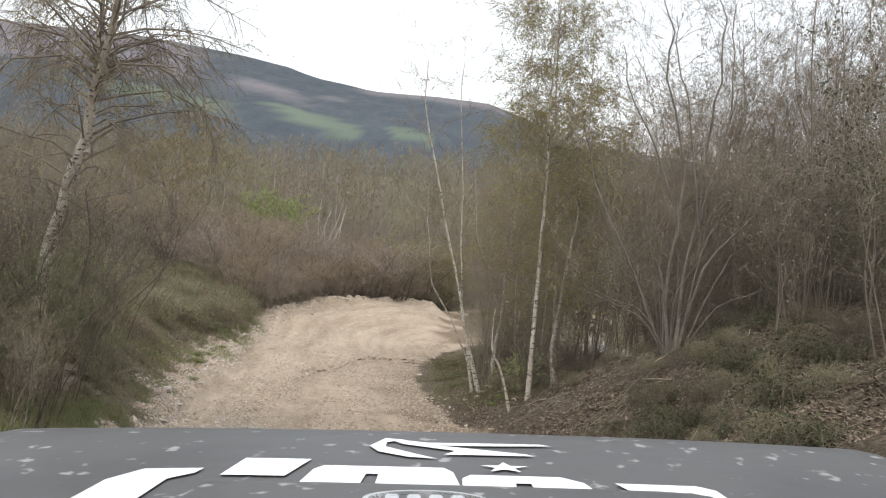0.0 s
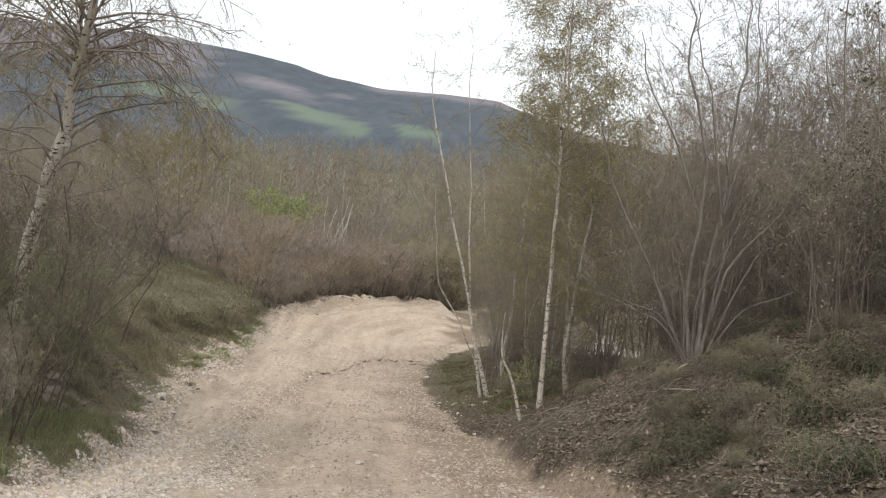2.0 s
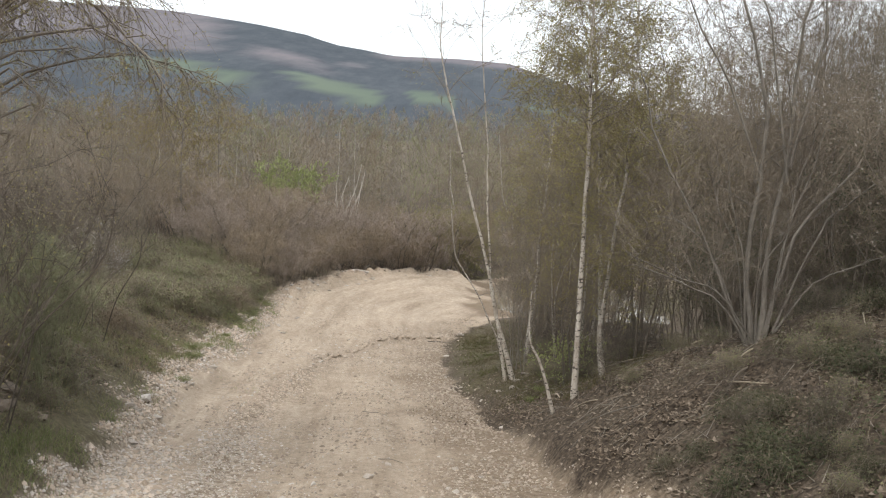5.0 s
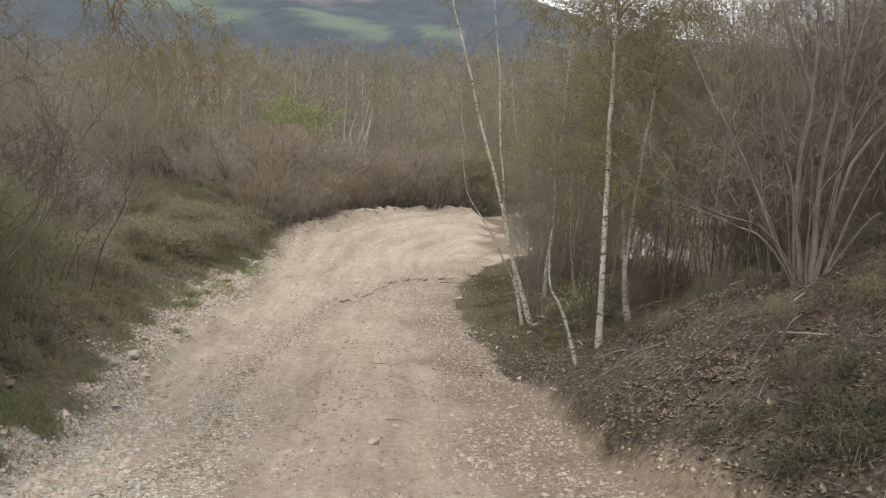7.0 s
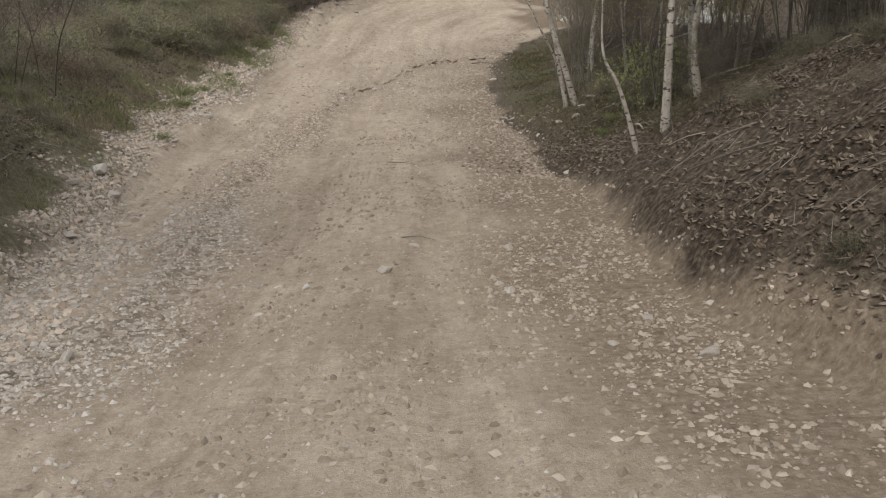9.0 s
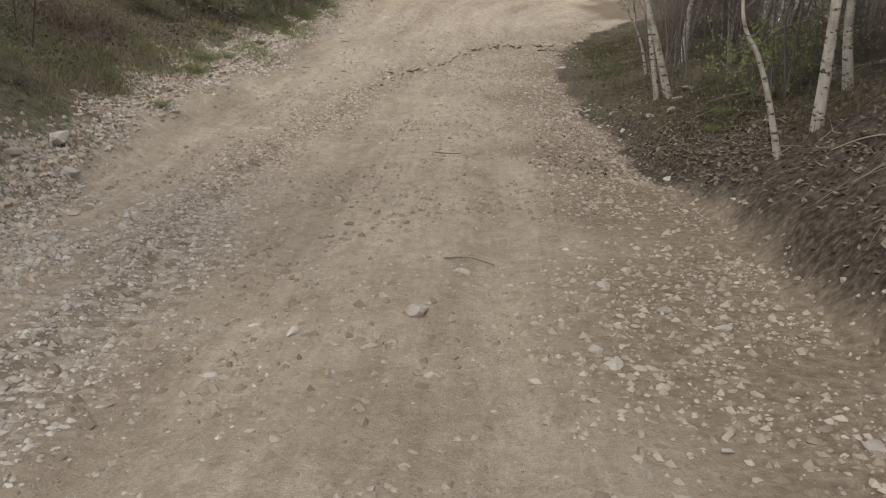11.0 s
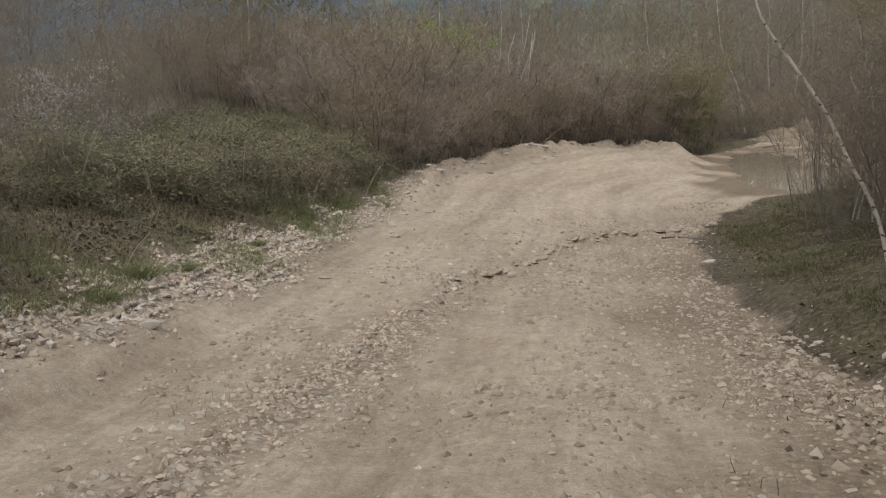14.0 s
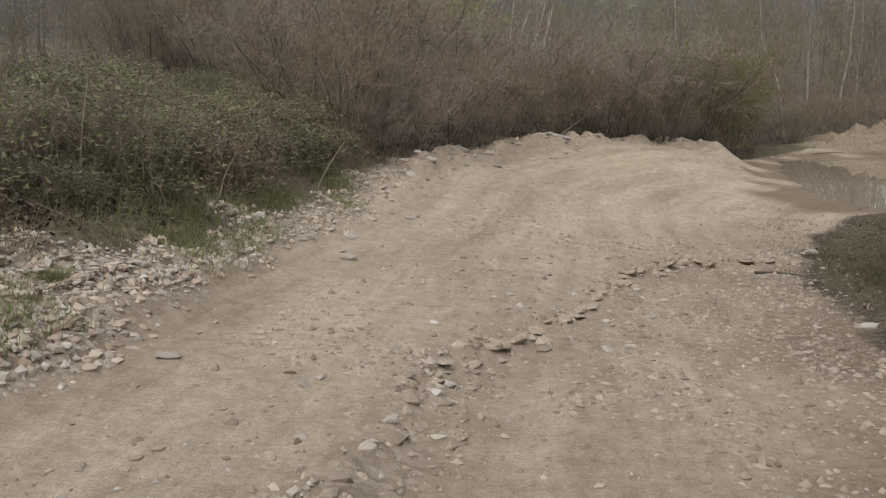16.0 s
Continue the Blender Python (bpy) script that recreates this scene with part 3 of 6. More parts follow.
def curve(pts, n, rng=None, wobble=0.0):
    """n points of a smooth line through pts."""
    pts = np.asarray(pts, float)
    t = np.linspace(0, len(pts) - 1, n)
    ks = np.arange(len(pts))
    out = np.stack([knots(t, list(zip(ks, pts[:, k]))) if len(pts) > 2 else np.interp(t, ks, pts[:, k]) for k in range(3)], 1)
    if rng is not None and wobble:
        off = np.cumsum(rng.normal(size=(n, 3)), axis=0) * wobble
        off -= off[0]
        out = out + off * np.array([1, 1, 0.3]) * np.linspace(0, 1, n)[:, None] ** 0.5
    return out


def plant(rng, stems, start=0.3, limbs=20, limb_len=1.6, spread=0.9, rise=0.5, droop=0.0, subs=8, sub_len=0.5, twigs=6, twig_len=0.25,
          twig_r=0.003, leaf=0, leaf_size=0.03, hang=0.0, sides=7, limb_r=0.032, wobble=0.012):
    """Grows a woody plant on the given stems: lists of points with a foot and a tip radius. Returns bags: trunk, limbs, twigs, leaves."""
    trunk, limb_bag, twig_bag, leaf_bag = [], Bag(), Bag(), Bag()
    s0, s1, sr = [], [], []
    for pts, r0, r1 in stems:
        n = max(8, len(pts) * 3)
        path = curve(pts, n, rng, wobble * r0 / 0.05)
        u = np.linspace(0, 1, n)
        trunk.append(Bag())
        tube(trunk[-1], path, r1 + (r0 - r1) * (1 - u) ** 0.9 * (1 + 0.5 * np.exp(-u * 14)), sides)
        for k in range(limbs):
            s = start + (1 - start) * ((k + rng.uniform(0, 1)) / limbs) ** 0.9
            base = np.array([np.interp(s, u, path[:, j]) for j in range(3)])
            az = k * 2.4 + rng.uniform(-0.6, 0.6)
            ll = limb_len * (0.35 + 0.65 * math.sin(math.pi * min(1, 0.25 + 0.75 * (1 - (s - start) / (1 - start + 1e-6))) )) * rng.uniform(0.6, 1.25)
            out = np.array([math.cos(az), math.sin(az), 0])
            t = np.linspace(0, 1, 5)[:, None]
            bend = rng.normal(size=(1, 3)) * 0.2 * ll
            lift = rng.uniform(0.7, 1.35)
            p = base + ll * (spread * out * t + np.array([0, 0, 1.0]) * (rise * lift * t - droop * t ** 2.2)) + bend * t ** 2 + rng.normal(size=(5, 3)) * 0.05 * ll * t
            rr = (r1 + (r0 - r1) * (1 - s)) * 0.42
            rr = max(min(rr, limb_r * (0.5 + 0.5 * ll / limb_len)), twig_r * 1.6)
            tube(limb_bag, p, rr * (1 - 0.75 * t[:, 0]), 4 if sides > 5 else 3)
            m = max(2, int(subs * ll / limb_len))
            q = rng.uniform(0.15, 1, m) ** 0.8 * 4
            i = np.minimum(q.astype(int), 3)
            f = (q - i)[:, None]
            s0.append(p[i] * (1 - f) + p[i + 1] * f)
            d = p[i + 1] - p[i]
            d /= np.linalg.norm(d, axis=1, keepdims=True)
            d = d * 0.7 + rng.normal(size=(m, 3)) * 0.55 + np.array([0, 0, 0.25 * rise - hang])
            d /= np.linalg.norm(d, axis=1, keepdims=True)
            s1.append(d * (sub_len * rng.uniform(0.5, 1.3, m))[:, None])
            sr.append(np.full(m, max(rr * 0.35, twig_r)))
    s0, sd, sr = np.concatenate(s0), np.concatenate(s1), np.concatenate(sr)
    ln = np.linalg.norm(sd, axis=1)[:, None]
    pm = s0 + sd * 0.5 + rng.normal(size=s0.shape) * 0.06 * ln
    pe = s0 + sd + np.array([0, 0, -1.0]) * (hang * 0.8) * ln
    bent(twig_bag, s0, pm, pe, sr)
    k = len(s0)
    idx = np.repeat(np.arange(k), twigs)
    f = rng.uniform(0.15, 1, len(idx))[:, None]
    b0 = np.where(f < 0.5, s0[idx] + (pm[idx] - s0[idx]) * f * 2, pm[idx] + (pe[idx] - pm[idx]) * (f * 2 - 1))
    d = sd[idx] / ln[idx] * 0.6 + rng.normal(size=(len(idx), 3)) * 0.6 + np.array([0, 0, 0.2 * rise - hang * 1.6])
    d /= np.linalg.norm(d, axis=1, keepdims=True)
    b1 = b0 + d * (twig_len * rng.uniform(0.4, 1.4, len(idx)))[:, None]
    spikes(twig_bag, b0, b1, twig_r)
    if leaf:
        j = rng.integers(0, len(b0), leaf)
        c = b0[j] + (b1[j] - b0[j]) * rng.uniform(0.3, 1.05, (leaf, 1))
        leaves(leaf_bag, c, leaf_size, rng, droop=hang)
    return trunk, limb_bag, twig_bag, leaf_bag


def tree_thing(name, bags, mats, label, category, group="", m=None, shade=True):
    """A tree or shrub: an Empty at its foot with its stems, its branches, its twigs and its leaves."""
    ob = tagged(new(name), label, category, group)
    for bag in bags[0]:
        part("trunk" if len(bags[0]) == 1 else "stem", bag.mesh("stem", mats[0], shade), mats[0], ob)
    for nm, bag, mat in zip(("branchwork", "twig_mass", "foliage"), bags[1:], mats[1:]):
        if bag.n:
            tagged(part(nm, bag.mesh(nm, mat, nm == "branchwork"), mat, ob), kind="stuff")
    if m is not None:
        ob.matrix_basis = m
    return ob


def place(x, y, turn=0.0, size=1.0, lean=0.0, sink=0.05):
    return pose(x, y, at(x, y) - sink, lean * math.cos(turn * 1.7), lean * math.sin(turn * 1.7), turn) @ Matrix.Diagonal((size, size, size, 1))


# ---------------------------------------------------------------- ground
def spread_axis(lo, hi, step, far_lo, far_hi, grow):
    core = list(np.arange(lo, hi + 1e-6, step))
    s = step
    while core[-1] < far_hi:
        s = min(s * grow, 30)
        core.append(core[-1] + s)
    s = step
    while core[0] > far_lo:
        s = min(s * grow, 70)
        core.insert(0, core[0] - s)
    return np.array(core)


gx = spread_axis(-9.5, 7.5, 0.13, -2400, 1900, 1.11)
gy = spread_axis(1.0, 63, 0.14, -60, 2300, 1.09)
X, Y = np.meshgrid(gx, gy)
nx, ny = len(gx), len(gy)
Z = height(X, Y)
idx = (np.arange(ny - 1)[:, None] * nx + np.arange(nx - 1)[None]).ravel()
ground_mesh = mesh_from("ground", np.stack([X.ravel(), Y.ravel(), Z.ravel()], 1),
                        np.stack([idx, idx + 1, idx + nx + 1, idx + nx], 1), EARTH, True)
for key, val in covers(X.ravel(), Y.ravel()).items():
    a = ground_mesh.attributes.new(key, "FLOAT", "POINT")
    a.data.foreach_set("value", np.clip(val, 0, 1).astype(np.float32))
for key, val in (("across", X - knots(Y, EDGE_L) + 0.25 * value_noise(X * 0.4, Y * 0.3, 77)), ("along", Y + 0.5 * X * smooth(38, 50, Y))):
    a = ground_mesh.attributes.new(key, "FLOAT", "POINT")
    a.data.foreach_set("value", val.ravel().astype(np.float32))
tagged(new("ground", ground_mesh), "stony beige dirt track between wooded banks, rising to far hills", "ground", kind="structure")

ang = np.linspace(0, 2 * math.pi, 48, endpoint=False)
bm = bmesh.new()
bm.faces.new([bm.verts.new((4.95 + 4.6 * math.copysign(abs(math.cos(t)) ** 0.6, math.cos(t)), 50.3 + 9.2 * math.copysign(abs(math.sin(t)) ** 0.6, math.sin(t)), WATER_Z)) for t in ang])
tagged(part("puddle_water", bm, WATER), "still brown puddle reflecting bare trunks beside the track", "puddle", kind="structure")


# ---------------------------------------------------------------- the vehicle that stands at the start of the track
def box_mesh(bm, x0, x1, y0, y1, z0, z1, bevel=0.02):
    r = bmesh.ops.create_cube(bm, size=1, matrix=Matrix.Translation(((x0 + x1) / 2, (y0 + y1) / 2, (z0 + z1) / 2)) @ Matrix.Diagonal((x1 - x0, y1 - y0, z1 - z0, 1)))
    bmesh.ops.bevel(bm, geom=list({e for v in r["verts"] for e in v.link_edges}), offset=bevel, segments=2, affect="EDGES")


def bonnet_z(x, y):
    """Height of the bonnet, seen from the driver's eye."""
    return -0.392 - 0.094 * (y - 0.9) - 0.022 * abs(x) ** 2.4 - 0.2 * max(0, y - 1.7) ** 1.4


def off_road_vehicle():
    first = PATH[0]
    m = pose(*first[1:]) @ Matrix(((1, 0, 0, 0), (0, 0, 1, 0), (0, -1, 0, 0), (0, 0, 0, 1))) @ pose(0, 0, 0, 4.0, 1.45, 0)
    car = tagged(new("off_road_vehicle"), "dusty dark grey off-road vehicle with white lettering on its bonnet", "vehicle")
    car.matrix_basis = m
    # bonnet
    xs, ys = np.linspace(-0.82, 0.82, 31), np.concatenate([np.linspace(0.55, 1.65, 18), np.linspace(1.68, 1.85, 7)])
    v = [(x, y, bonnet_z(x, y)) for y in ys for x in xs]
    v += [(x, y, bonnet_z(x, y) - 0.02) for y in ys for x in xs]
    nxx, k = len(xs), len(xs) * len(ys)
    f = []
    for j in range(len(ys) - 1):
        for i in range(nxx - 1):
            a = j * nxx + i
            f += [(a, a + 1, a + nxx + 1, a + nxx), (k + a, k + a + nxx, k + a + nxx + 1, k + a + 1)]
    rim = [i for i in range(nxx)] + [j * nxx + nxx - 1 for j in range(1, len(ys))] + [(len(ys) - 1) * nxx + i for i in range(nxx - 2, -1, -1)] + [j * nxx for j in range(len(ys) - 2, 0, -1)]
    for a, b in zip(rim, rim[1:] + rim[:1]):
        f.append((b, a, k + a, k + b))
    bonnet = part("bonnet", mesh_from("bonnet", v, f, PAINT, True), PAINT, car, "dusty dark grey bonnet with pale splashes")
    # raised air scoop with its oval badge
    bm = bmesh.new()
    rows = []
    for y, h in ((0.6, 0.012), (0.9, 0.012), (1.15, 0.0145), (1.25, 0.014), (1.3, 0.006), (1.335, -0.003)):
        rows.append([bm.verts.new((x, y, bonnet_z(x, y) + h * (1 - max(0, (abs(x - 0.03) - 0.28) / 0.1) ** 1.5) if abs(x - 0.03) < 0.38 else bonnet_z(x, y) - 0.01)) for x in np.linspace(-0.37, 0.43, 21)])
    for a, b in zip(rows, rows[1:]):
        for i in range(20):
            bm.faces.new((a[i], a[i + 1], b[i + 1], b[i]))
    part("bonnet_scoop", bm, PAINT, car, "scuffed dark raised bonnet scoop", True)
    bm = bmesh.new()
    ring = []
    for t in np.linspace(0, 2 * math.pi, 40, endpoint=False):
        ring.append([bm.verts.new((-0.014 + r * 0.082 * math.cos(t), 1.16 + r * 0.05 * math.sin(t), bonnet_z(0, 1.16 + r * 0.05 * math.sin(t)) + h)) for r, h in ((1.0, 0.012), (0.97, 0.02), (0.88, 0.02), (0.85, 0.012))])
    for a, b in zip(ring, ring[1:] + ring[:1]):
        for i in range(3):
            bm.faces.new((a[i], b[i], b[i + 1], a[i + 1]))
    badge = part("badge", bm, CHROME, car, "oval chrome-rimmed badge")
    for i in range(4):
        bm = bmesh.new()
        box_mesh(bm, -0.066 + 0.028 * i, -0.048 + 0.028 * i, 1.14, 1.182, bonnet_z(0, 1.16) + 0.01, bonnet_z(0, 1.16) + 0.019, 0.002)
        part("badge_bar", bm, CHROME, badge)
    # white vinyl shapes
    shapes = dict(
        letter=[[(-0.48, 1.17), (-0.475, 1.22), (-0.471, 1.31), (-0.439, 1.385), (-0.352, 1.395), (-0.357, 1.36), (-0.386, 1.32), (-0.39, 1.22), (-0.392, 1.17)],
                [(-0.318, 1.35), (-0.305, 1.475), (-0.2, 1.475), (-0.223, 1.35)],
                [(-0.197, 1.3), (-0.188, 1.4), (-0.175, 1.43), (0.01, 1.43), (0.024, 1.4), (0.034, 1.3), (-0.088, 1.3), (-0.088, 1.375), (-0.106, 1.375), (-0.11, 1.3)],
                [(0.035, 1.27), (0.037, 1.36), (0.05, 1.385), (0.185, 1.385), (0.215, 1.35), (0.228, 1.27), (0.138, 1.27), (0.136, 1.335), (0.114, 1.335), (0.112, 1.27)],
                [(0.26, 1.355), (0.38, 1.355), (0.402, 1.33), (0.414, 1.17), (0.345, 1.17), (0.345, 1.25), (0.328, 1.285), (0.281, 1.285)]],
        crescent=[[(-0.105, 1.64), (-0.095, 1.675), (-0.06, 1.665), (-0.09, 1.635), (-0.09, 1.595), (-0.03, 1.53), (0.0, 1.5), (-0.05, 1.51), (-0.1, 1.55), (-0.118, 1.6)],
                  [(-0.095, 1.675), (-0.02, 1.64), (0.18, 1.65), (0.2, 1.635), (0.1, 1.62), (0.0, 1.615), (0.15, 1.555), (0.16, 1.54), (0.01, 1.535), (0.03, 1.57), (-0.06, 1.62)]],
        star=[[(0.105 + (0.04 if i % 2 == 0 else 0.016) * math.sin(i * math.pi / 5), 1.445 + (0.04 if i % 2 == 0 else 0.016) * math.cos(i * math.pi / 5)) for i in range(10)]])
    for nm, outlines in shapes.items():
        for pts in outlines:
            bm = bmesh.new()
            face = bm.faces.new([bm.verts.new((x, y, 0)) for x, y in pts])
            bmesh.ops.triangulate(bm, faces=[face])
            bmesh.ops.subdivide_edges(bm, edges=bm.edges[:], cuts=2, use_grid_fill=False)
            bmesh.ops.recalc_face_normals(bm, faces=bm.faces[:])
            for w in bm.verts:
                w.co.z = bonnet_z(w.co.x, w.co.y) + 0.003
            if sum(q.normal.z for q in bm.faces) < 0:
                bmesh.ops.reverse_faces(bm, faces=bm.faces[:])
            part(nm, bm, DECAL, bonnet, "white vinyl shape")
    # wings, grille, bumper, lights, wheels
    for s in (-1, 1):
        bm = bmesh.new()
        rows = []
        for y in (0.4, 0.8, 1.2, 1.55, 1.75, 1.88):
            rows.append([bm.verts.new((s * x, y, bonnet_z(0.82, y) - d)) for x, d in ((0.825, 0.006), (0.87, 0.012), (0.9, 0.03), (0.92, 0.08), (0.925, 0.3))])
        for a, b in zip(rows, rows[1:]):
            for i in range(4):
                bm.faces.new((a[i], a[i + 1], b[i + 1], b[i]) if s < 0 else (a[i], b[i], b[i + 1], a[i + 1]))
        part("front_wing", bm, PAINT, car, shade=True)
        bm = bmesh.new()
        bmesh.ops.create_cone(bm, cap_ends=True, segments=24, radius1=0.1, radius2=0.09, depth=0.06, matrix=Matrix.Translation((s * 0.6, 1.91, -0.68)) @ Matrix.Rotation(math.pi / 2, 4, "X"))
        part("headlight", bm, LENS, car, "round clear headlight")
        wheel = new("wheel")
        wheel.parent = car
        wheel.matrix_basis = pose(s * 0.74, 1.25, -1.12)
        bm = bmesh.new()
        prof = [(0.2, -0.1), (0.33, -0.115), (0.355, -0.09), (0.36, 0), (0.355, 0.09), (0.33, 0.115), (0.2, 0.1)]
        rings = [[bm.verts.new((w, r * math.cos(t), r * math.sin(t))) for r, w in prof] for t in np.linspace(0, 2 * math.pi, 36, endpoint=False)]
        for a, b in zip(rings, rings[1:] + rings[:1]):
            for i in range(len(prof) - 1):
                bm.faces.new((a[i], a[i + 1], b[i + 1], b[i]))
        part("tyre", bm, RUBBER, wheel, "black off-road tyre", True)
        bm = bmesh.new()
        bmesh.ops.create_cone(bm, cap_ends=True, segments=28, radius1=0.205, radius2=0.17, depth=0.14, matrix=Matrix.Rotation(math.pi / 2, 4, "Y"))
        part("rim", bm, CHROME, wheel)
    bm = bmesh.new()
    box_mesh(bm, -0.5, 0.5, 1.86, 1.9, -0.8, -0.56)
    grille = part("grille", bm, RUBBER, car)
    for i in range(7):
        bm = bmesh.new()
        box_mesh(bm, -0.45, 0.45, 1.9, 1.915, -0.785 + 0.032 * i, -0.77 + 0.032 * i, 0.004)
        part("grille_bar", bm, CHROME, grille)
    bm = bmesh.new()
    box_mesh(bm, -0.85, 0.85, 1.9, 2.02, -1.02, -0.85, 0.03)
    part("bumper", bm, RUBBER, car)
    bm = bmesh.new()
    box_mesh(bm, -0.72, 0.72, 0.3, 1.85, -0.95, -0.62, 0.05)
    part("engine_bay", bm, RUBBER, car)
    bm = bmesh.new()
    box_mesh(bm, -0.82, 0.82, 0.3, 0.6, -0.95, -0.47, 0.04)
    part("scuttle", bm, PAINT, car)
    bag = Bag()
    tube(bag, [(-0.62, 0.72, -0.36), (-0.45, 0.86, -0.352), (-0.36, 0.93, -0.352)], [0.016, 0.02, 0.012], 8)
    part("wiper_arm", bag.mesh("wiper_arm", RUBBER, True), RUBBER, car)
    return car


off_road_vehicle()


# ---------------------------------------------------------------- birches and shrubs beside the track
def rooted(pts):
    """Carry a stem that begins near the ground down into it."""
    x, y, z = pts[0]
    g = at(x, y)
    return pts if z > g + 1.0 else [(x, y, g - 0.1)] + [p for p in pts[1:] if p[2] > g + 0.1]


def local(pts, foot):
    return [tuple(Vector(p) - foot) for p in pts]


def standing(name, seed, stems, mats, label, category, group="", **grow):
    """A plant whose stems are given in world places."""
    rng = np.random.default_rng(seed)
    stems = [(rooted(p), a, b) for p, a, b in stems]
    foot = Vector(stems[0][0][0])
    bags = plant(rng, [(local(p, foot), a, b) for p, a, b in stems], **grow)
    return tree_thing(name, bags, mats, label, category, group, Matrix.Translation(foot))


BIRCH_MATS = (BIRCH, BROWN, TWIG, BUD)
standing("birch_tree", 1, [
    ([(-5.5, 11.8, -1.2), (-5.22, 11.6, 0.5), (-4.98, 11.4, 1.13), (-4.65, 11.2, 1.97), (-4.47, 11.0, 2.63), (-4.28, 10.8, 3.13), (-4.05, 10.6, 3.9), (-3.8, 10.5, 5.4), (-3.7, 10.5, 6.8)], 0.1, 0.02),
    ([(-4.65, 11.2, 1.97), (-4.62, 11.27, 2.65), (-4.64, 11.33, 3.26), (-4.66, 11.4, 4.0), (-4.7, 11.5, 5.6), (-4.6, 11.6, 6.6)], 0.05, 0.012)],
    BIRCH_MATS, "leaning silver birch with peeling pale bark and drooping bare twigs", "tree", "roadside birches",
    start=0.2, limbs=74, limb_len=2.3, spread=0.85, rise=0.6, droop=0.42, subs=20, sub_len=0.5, twigs=7, twig_len=0.26, twig_r=0.0026, leaf=15000, leaf_size=0.026, hang=0.45, sides=10, limb_r=0.018)
crown = dict(start=0.2, limb_len=1.4, spread=0.78, rise=0.75, droop=0.35, subs=15, sub_len=0.45, twigs=9, twig_len=0.25, twig_r=0.0026, leaf=32000, leaf_size=0.028, hang=0.3, limb_r=0.011)
standing("birch_tree", 2, [
    ([(1.28, 23.0, -2.85), (1.0, 23.0, -2.08), (0.83, 23.0, -1.55), (0.74, 23.0, -1.05), (0.56, 23.0, -0.3), (0.36, 23.0, 0.45), (0.05, 23.0, 1.57), (-0.19, 23.0, 2.59), (-0.45, 23.0, 3.6), (-0.6, 23.0, 4.5), (-0.58, 23.0, 5.5)], 0.05, 0.008),
    ([(1.1, 23.05, -2.85), (0.96, 23.05, -2.32), (0.86, 23.05, -1.8), (0.78, 23.05, -1.42), (0.66, 23.05, -0.95), (0.62, 23.05, -0.2), (0.55, 23.0, 0.54), (0.49, 23.0, 1.46), (0.47, 23.0, 2.26), (0.33, 23.0, 3.4), (0.2, 23.0, 4.6), (0.24, 23.0, 5.5)], 0.036, 0.008)],
    BIRCH_MATS, "two-stemmed white birch, slender and nearly bare", "tree", "roadside birches", **{**crown, "limbs": 17, "start": 0.5, "leaf": 1200, "subs": 8, "hang": 0.05, "rise": 1.0})
standing("birch_tree", 3, [([(1.75, 26.1, -3.4), (1.74, 26.1, -2.43), (1.82, 26.3, -1.72), (1.88, 26.4, -1.07), (1.93, 26.3, -0.16), (1.98, 26.3, 0.34), (2.12, 26.3, 1.6), (2.2, 26.3, 3.2), (2.25, 26.3, 5.8)], 0.062, 0.012)],
         BIRCH_MATS, "crooked slender white birch among other stems", "tree", "roadside birches", **{**crown, "limbs": 44})
standing("birch_tree", 4, [([(2.0, 17.25, -2.0), (2.0, 17.25, -0.4), (1.98, 17.25, 1.2), (1.98, 17.25, 2.4), (1.93, 17.25, 3.2), (1.9, 17.25, 4.55), (1.9, 17.25, 5.9)], 0.047, 0.01)],
         BIRCH_MATS, "straight white birch with olive spring leaves at the bank foot", "tree", "roadside birches", **{**crown, "limbs": 60, "start": 0.2, "leaf": 36000})
standing("birch_tree", 5, [([(2.73, 19.1, -2.1), (2.6, 19.1, -1.2), (2.67, 19.1, -0.62), (2.74, 19.1, 0.23), (2.85, 19.1, 0.98), (2.99, 19.1, 1.72), (3.0, 19.1, 2.26), (3.08, 19.1, 3.25), (3.05, 19.1, 5.4)], 0.05, 0.01)],
         BIRCH_MATS, "white birch curving upward with small yellowish leaves", "tree", "roadside birches", **{**crown, "limbs": 50, "leaf": 30000})
standing("birch_tree", 6, [([(2.9, 20.6, -2.4), (2.75, 20.7, 0.0), (2.6, 20.8, 2.5), (2.4, 20.8, 4.6), (2.35, 20.8, 6.6)], 0.055, 0.01)],
         BIRCH_MATS, "tall birch with a dense olive twiggy crown", "tree", "roadside birches", **{**crown, "limbs": 76, "leaf": 50000, "start": 0.18, "limb_len": 1.6})
standing("leaning_sapling", 9, [([(1.66, 16.94, -2.15), (1.5, 16.94, -1.65), (1.38, 16.94, -1.32), (1.24, 16.94, -1.06), (1.2, 16.94, -0.75), (1.22, 16.94, -0.2)], 0.03, 0.008)],
         (BIRCH, GREY, TWIG, BUD), "short leaning pale stem at the bank foot", "sapling", "", start=0.6, limbs=4, limb_len=0.6, spread=0.7, rise=0.6, subs=4, sub_len=0.3, twigs=3, twig_len=0.15, twig_r=0.002, sides=7)
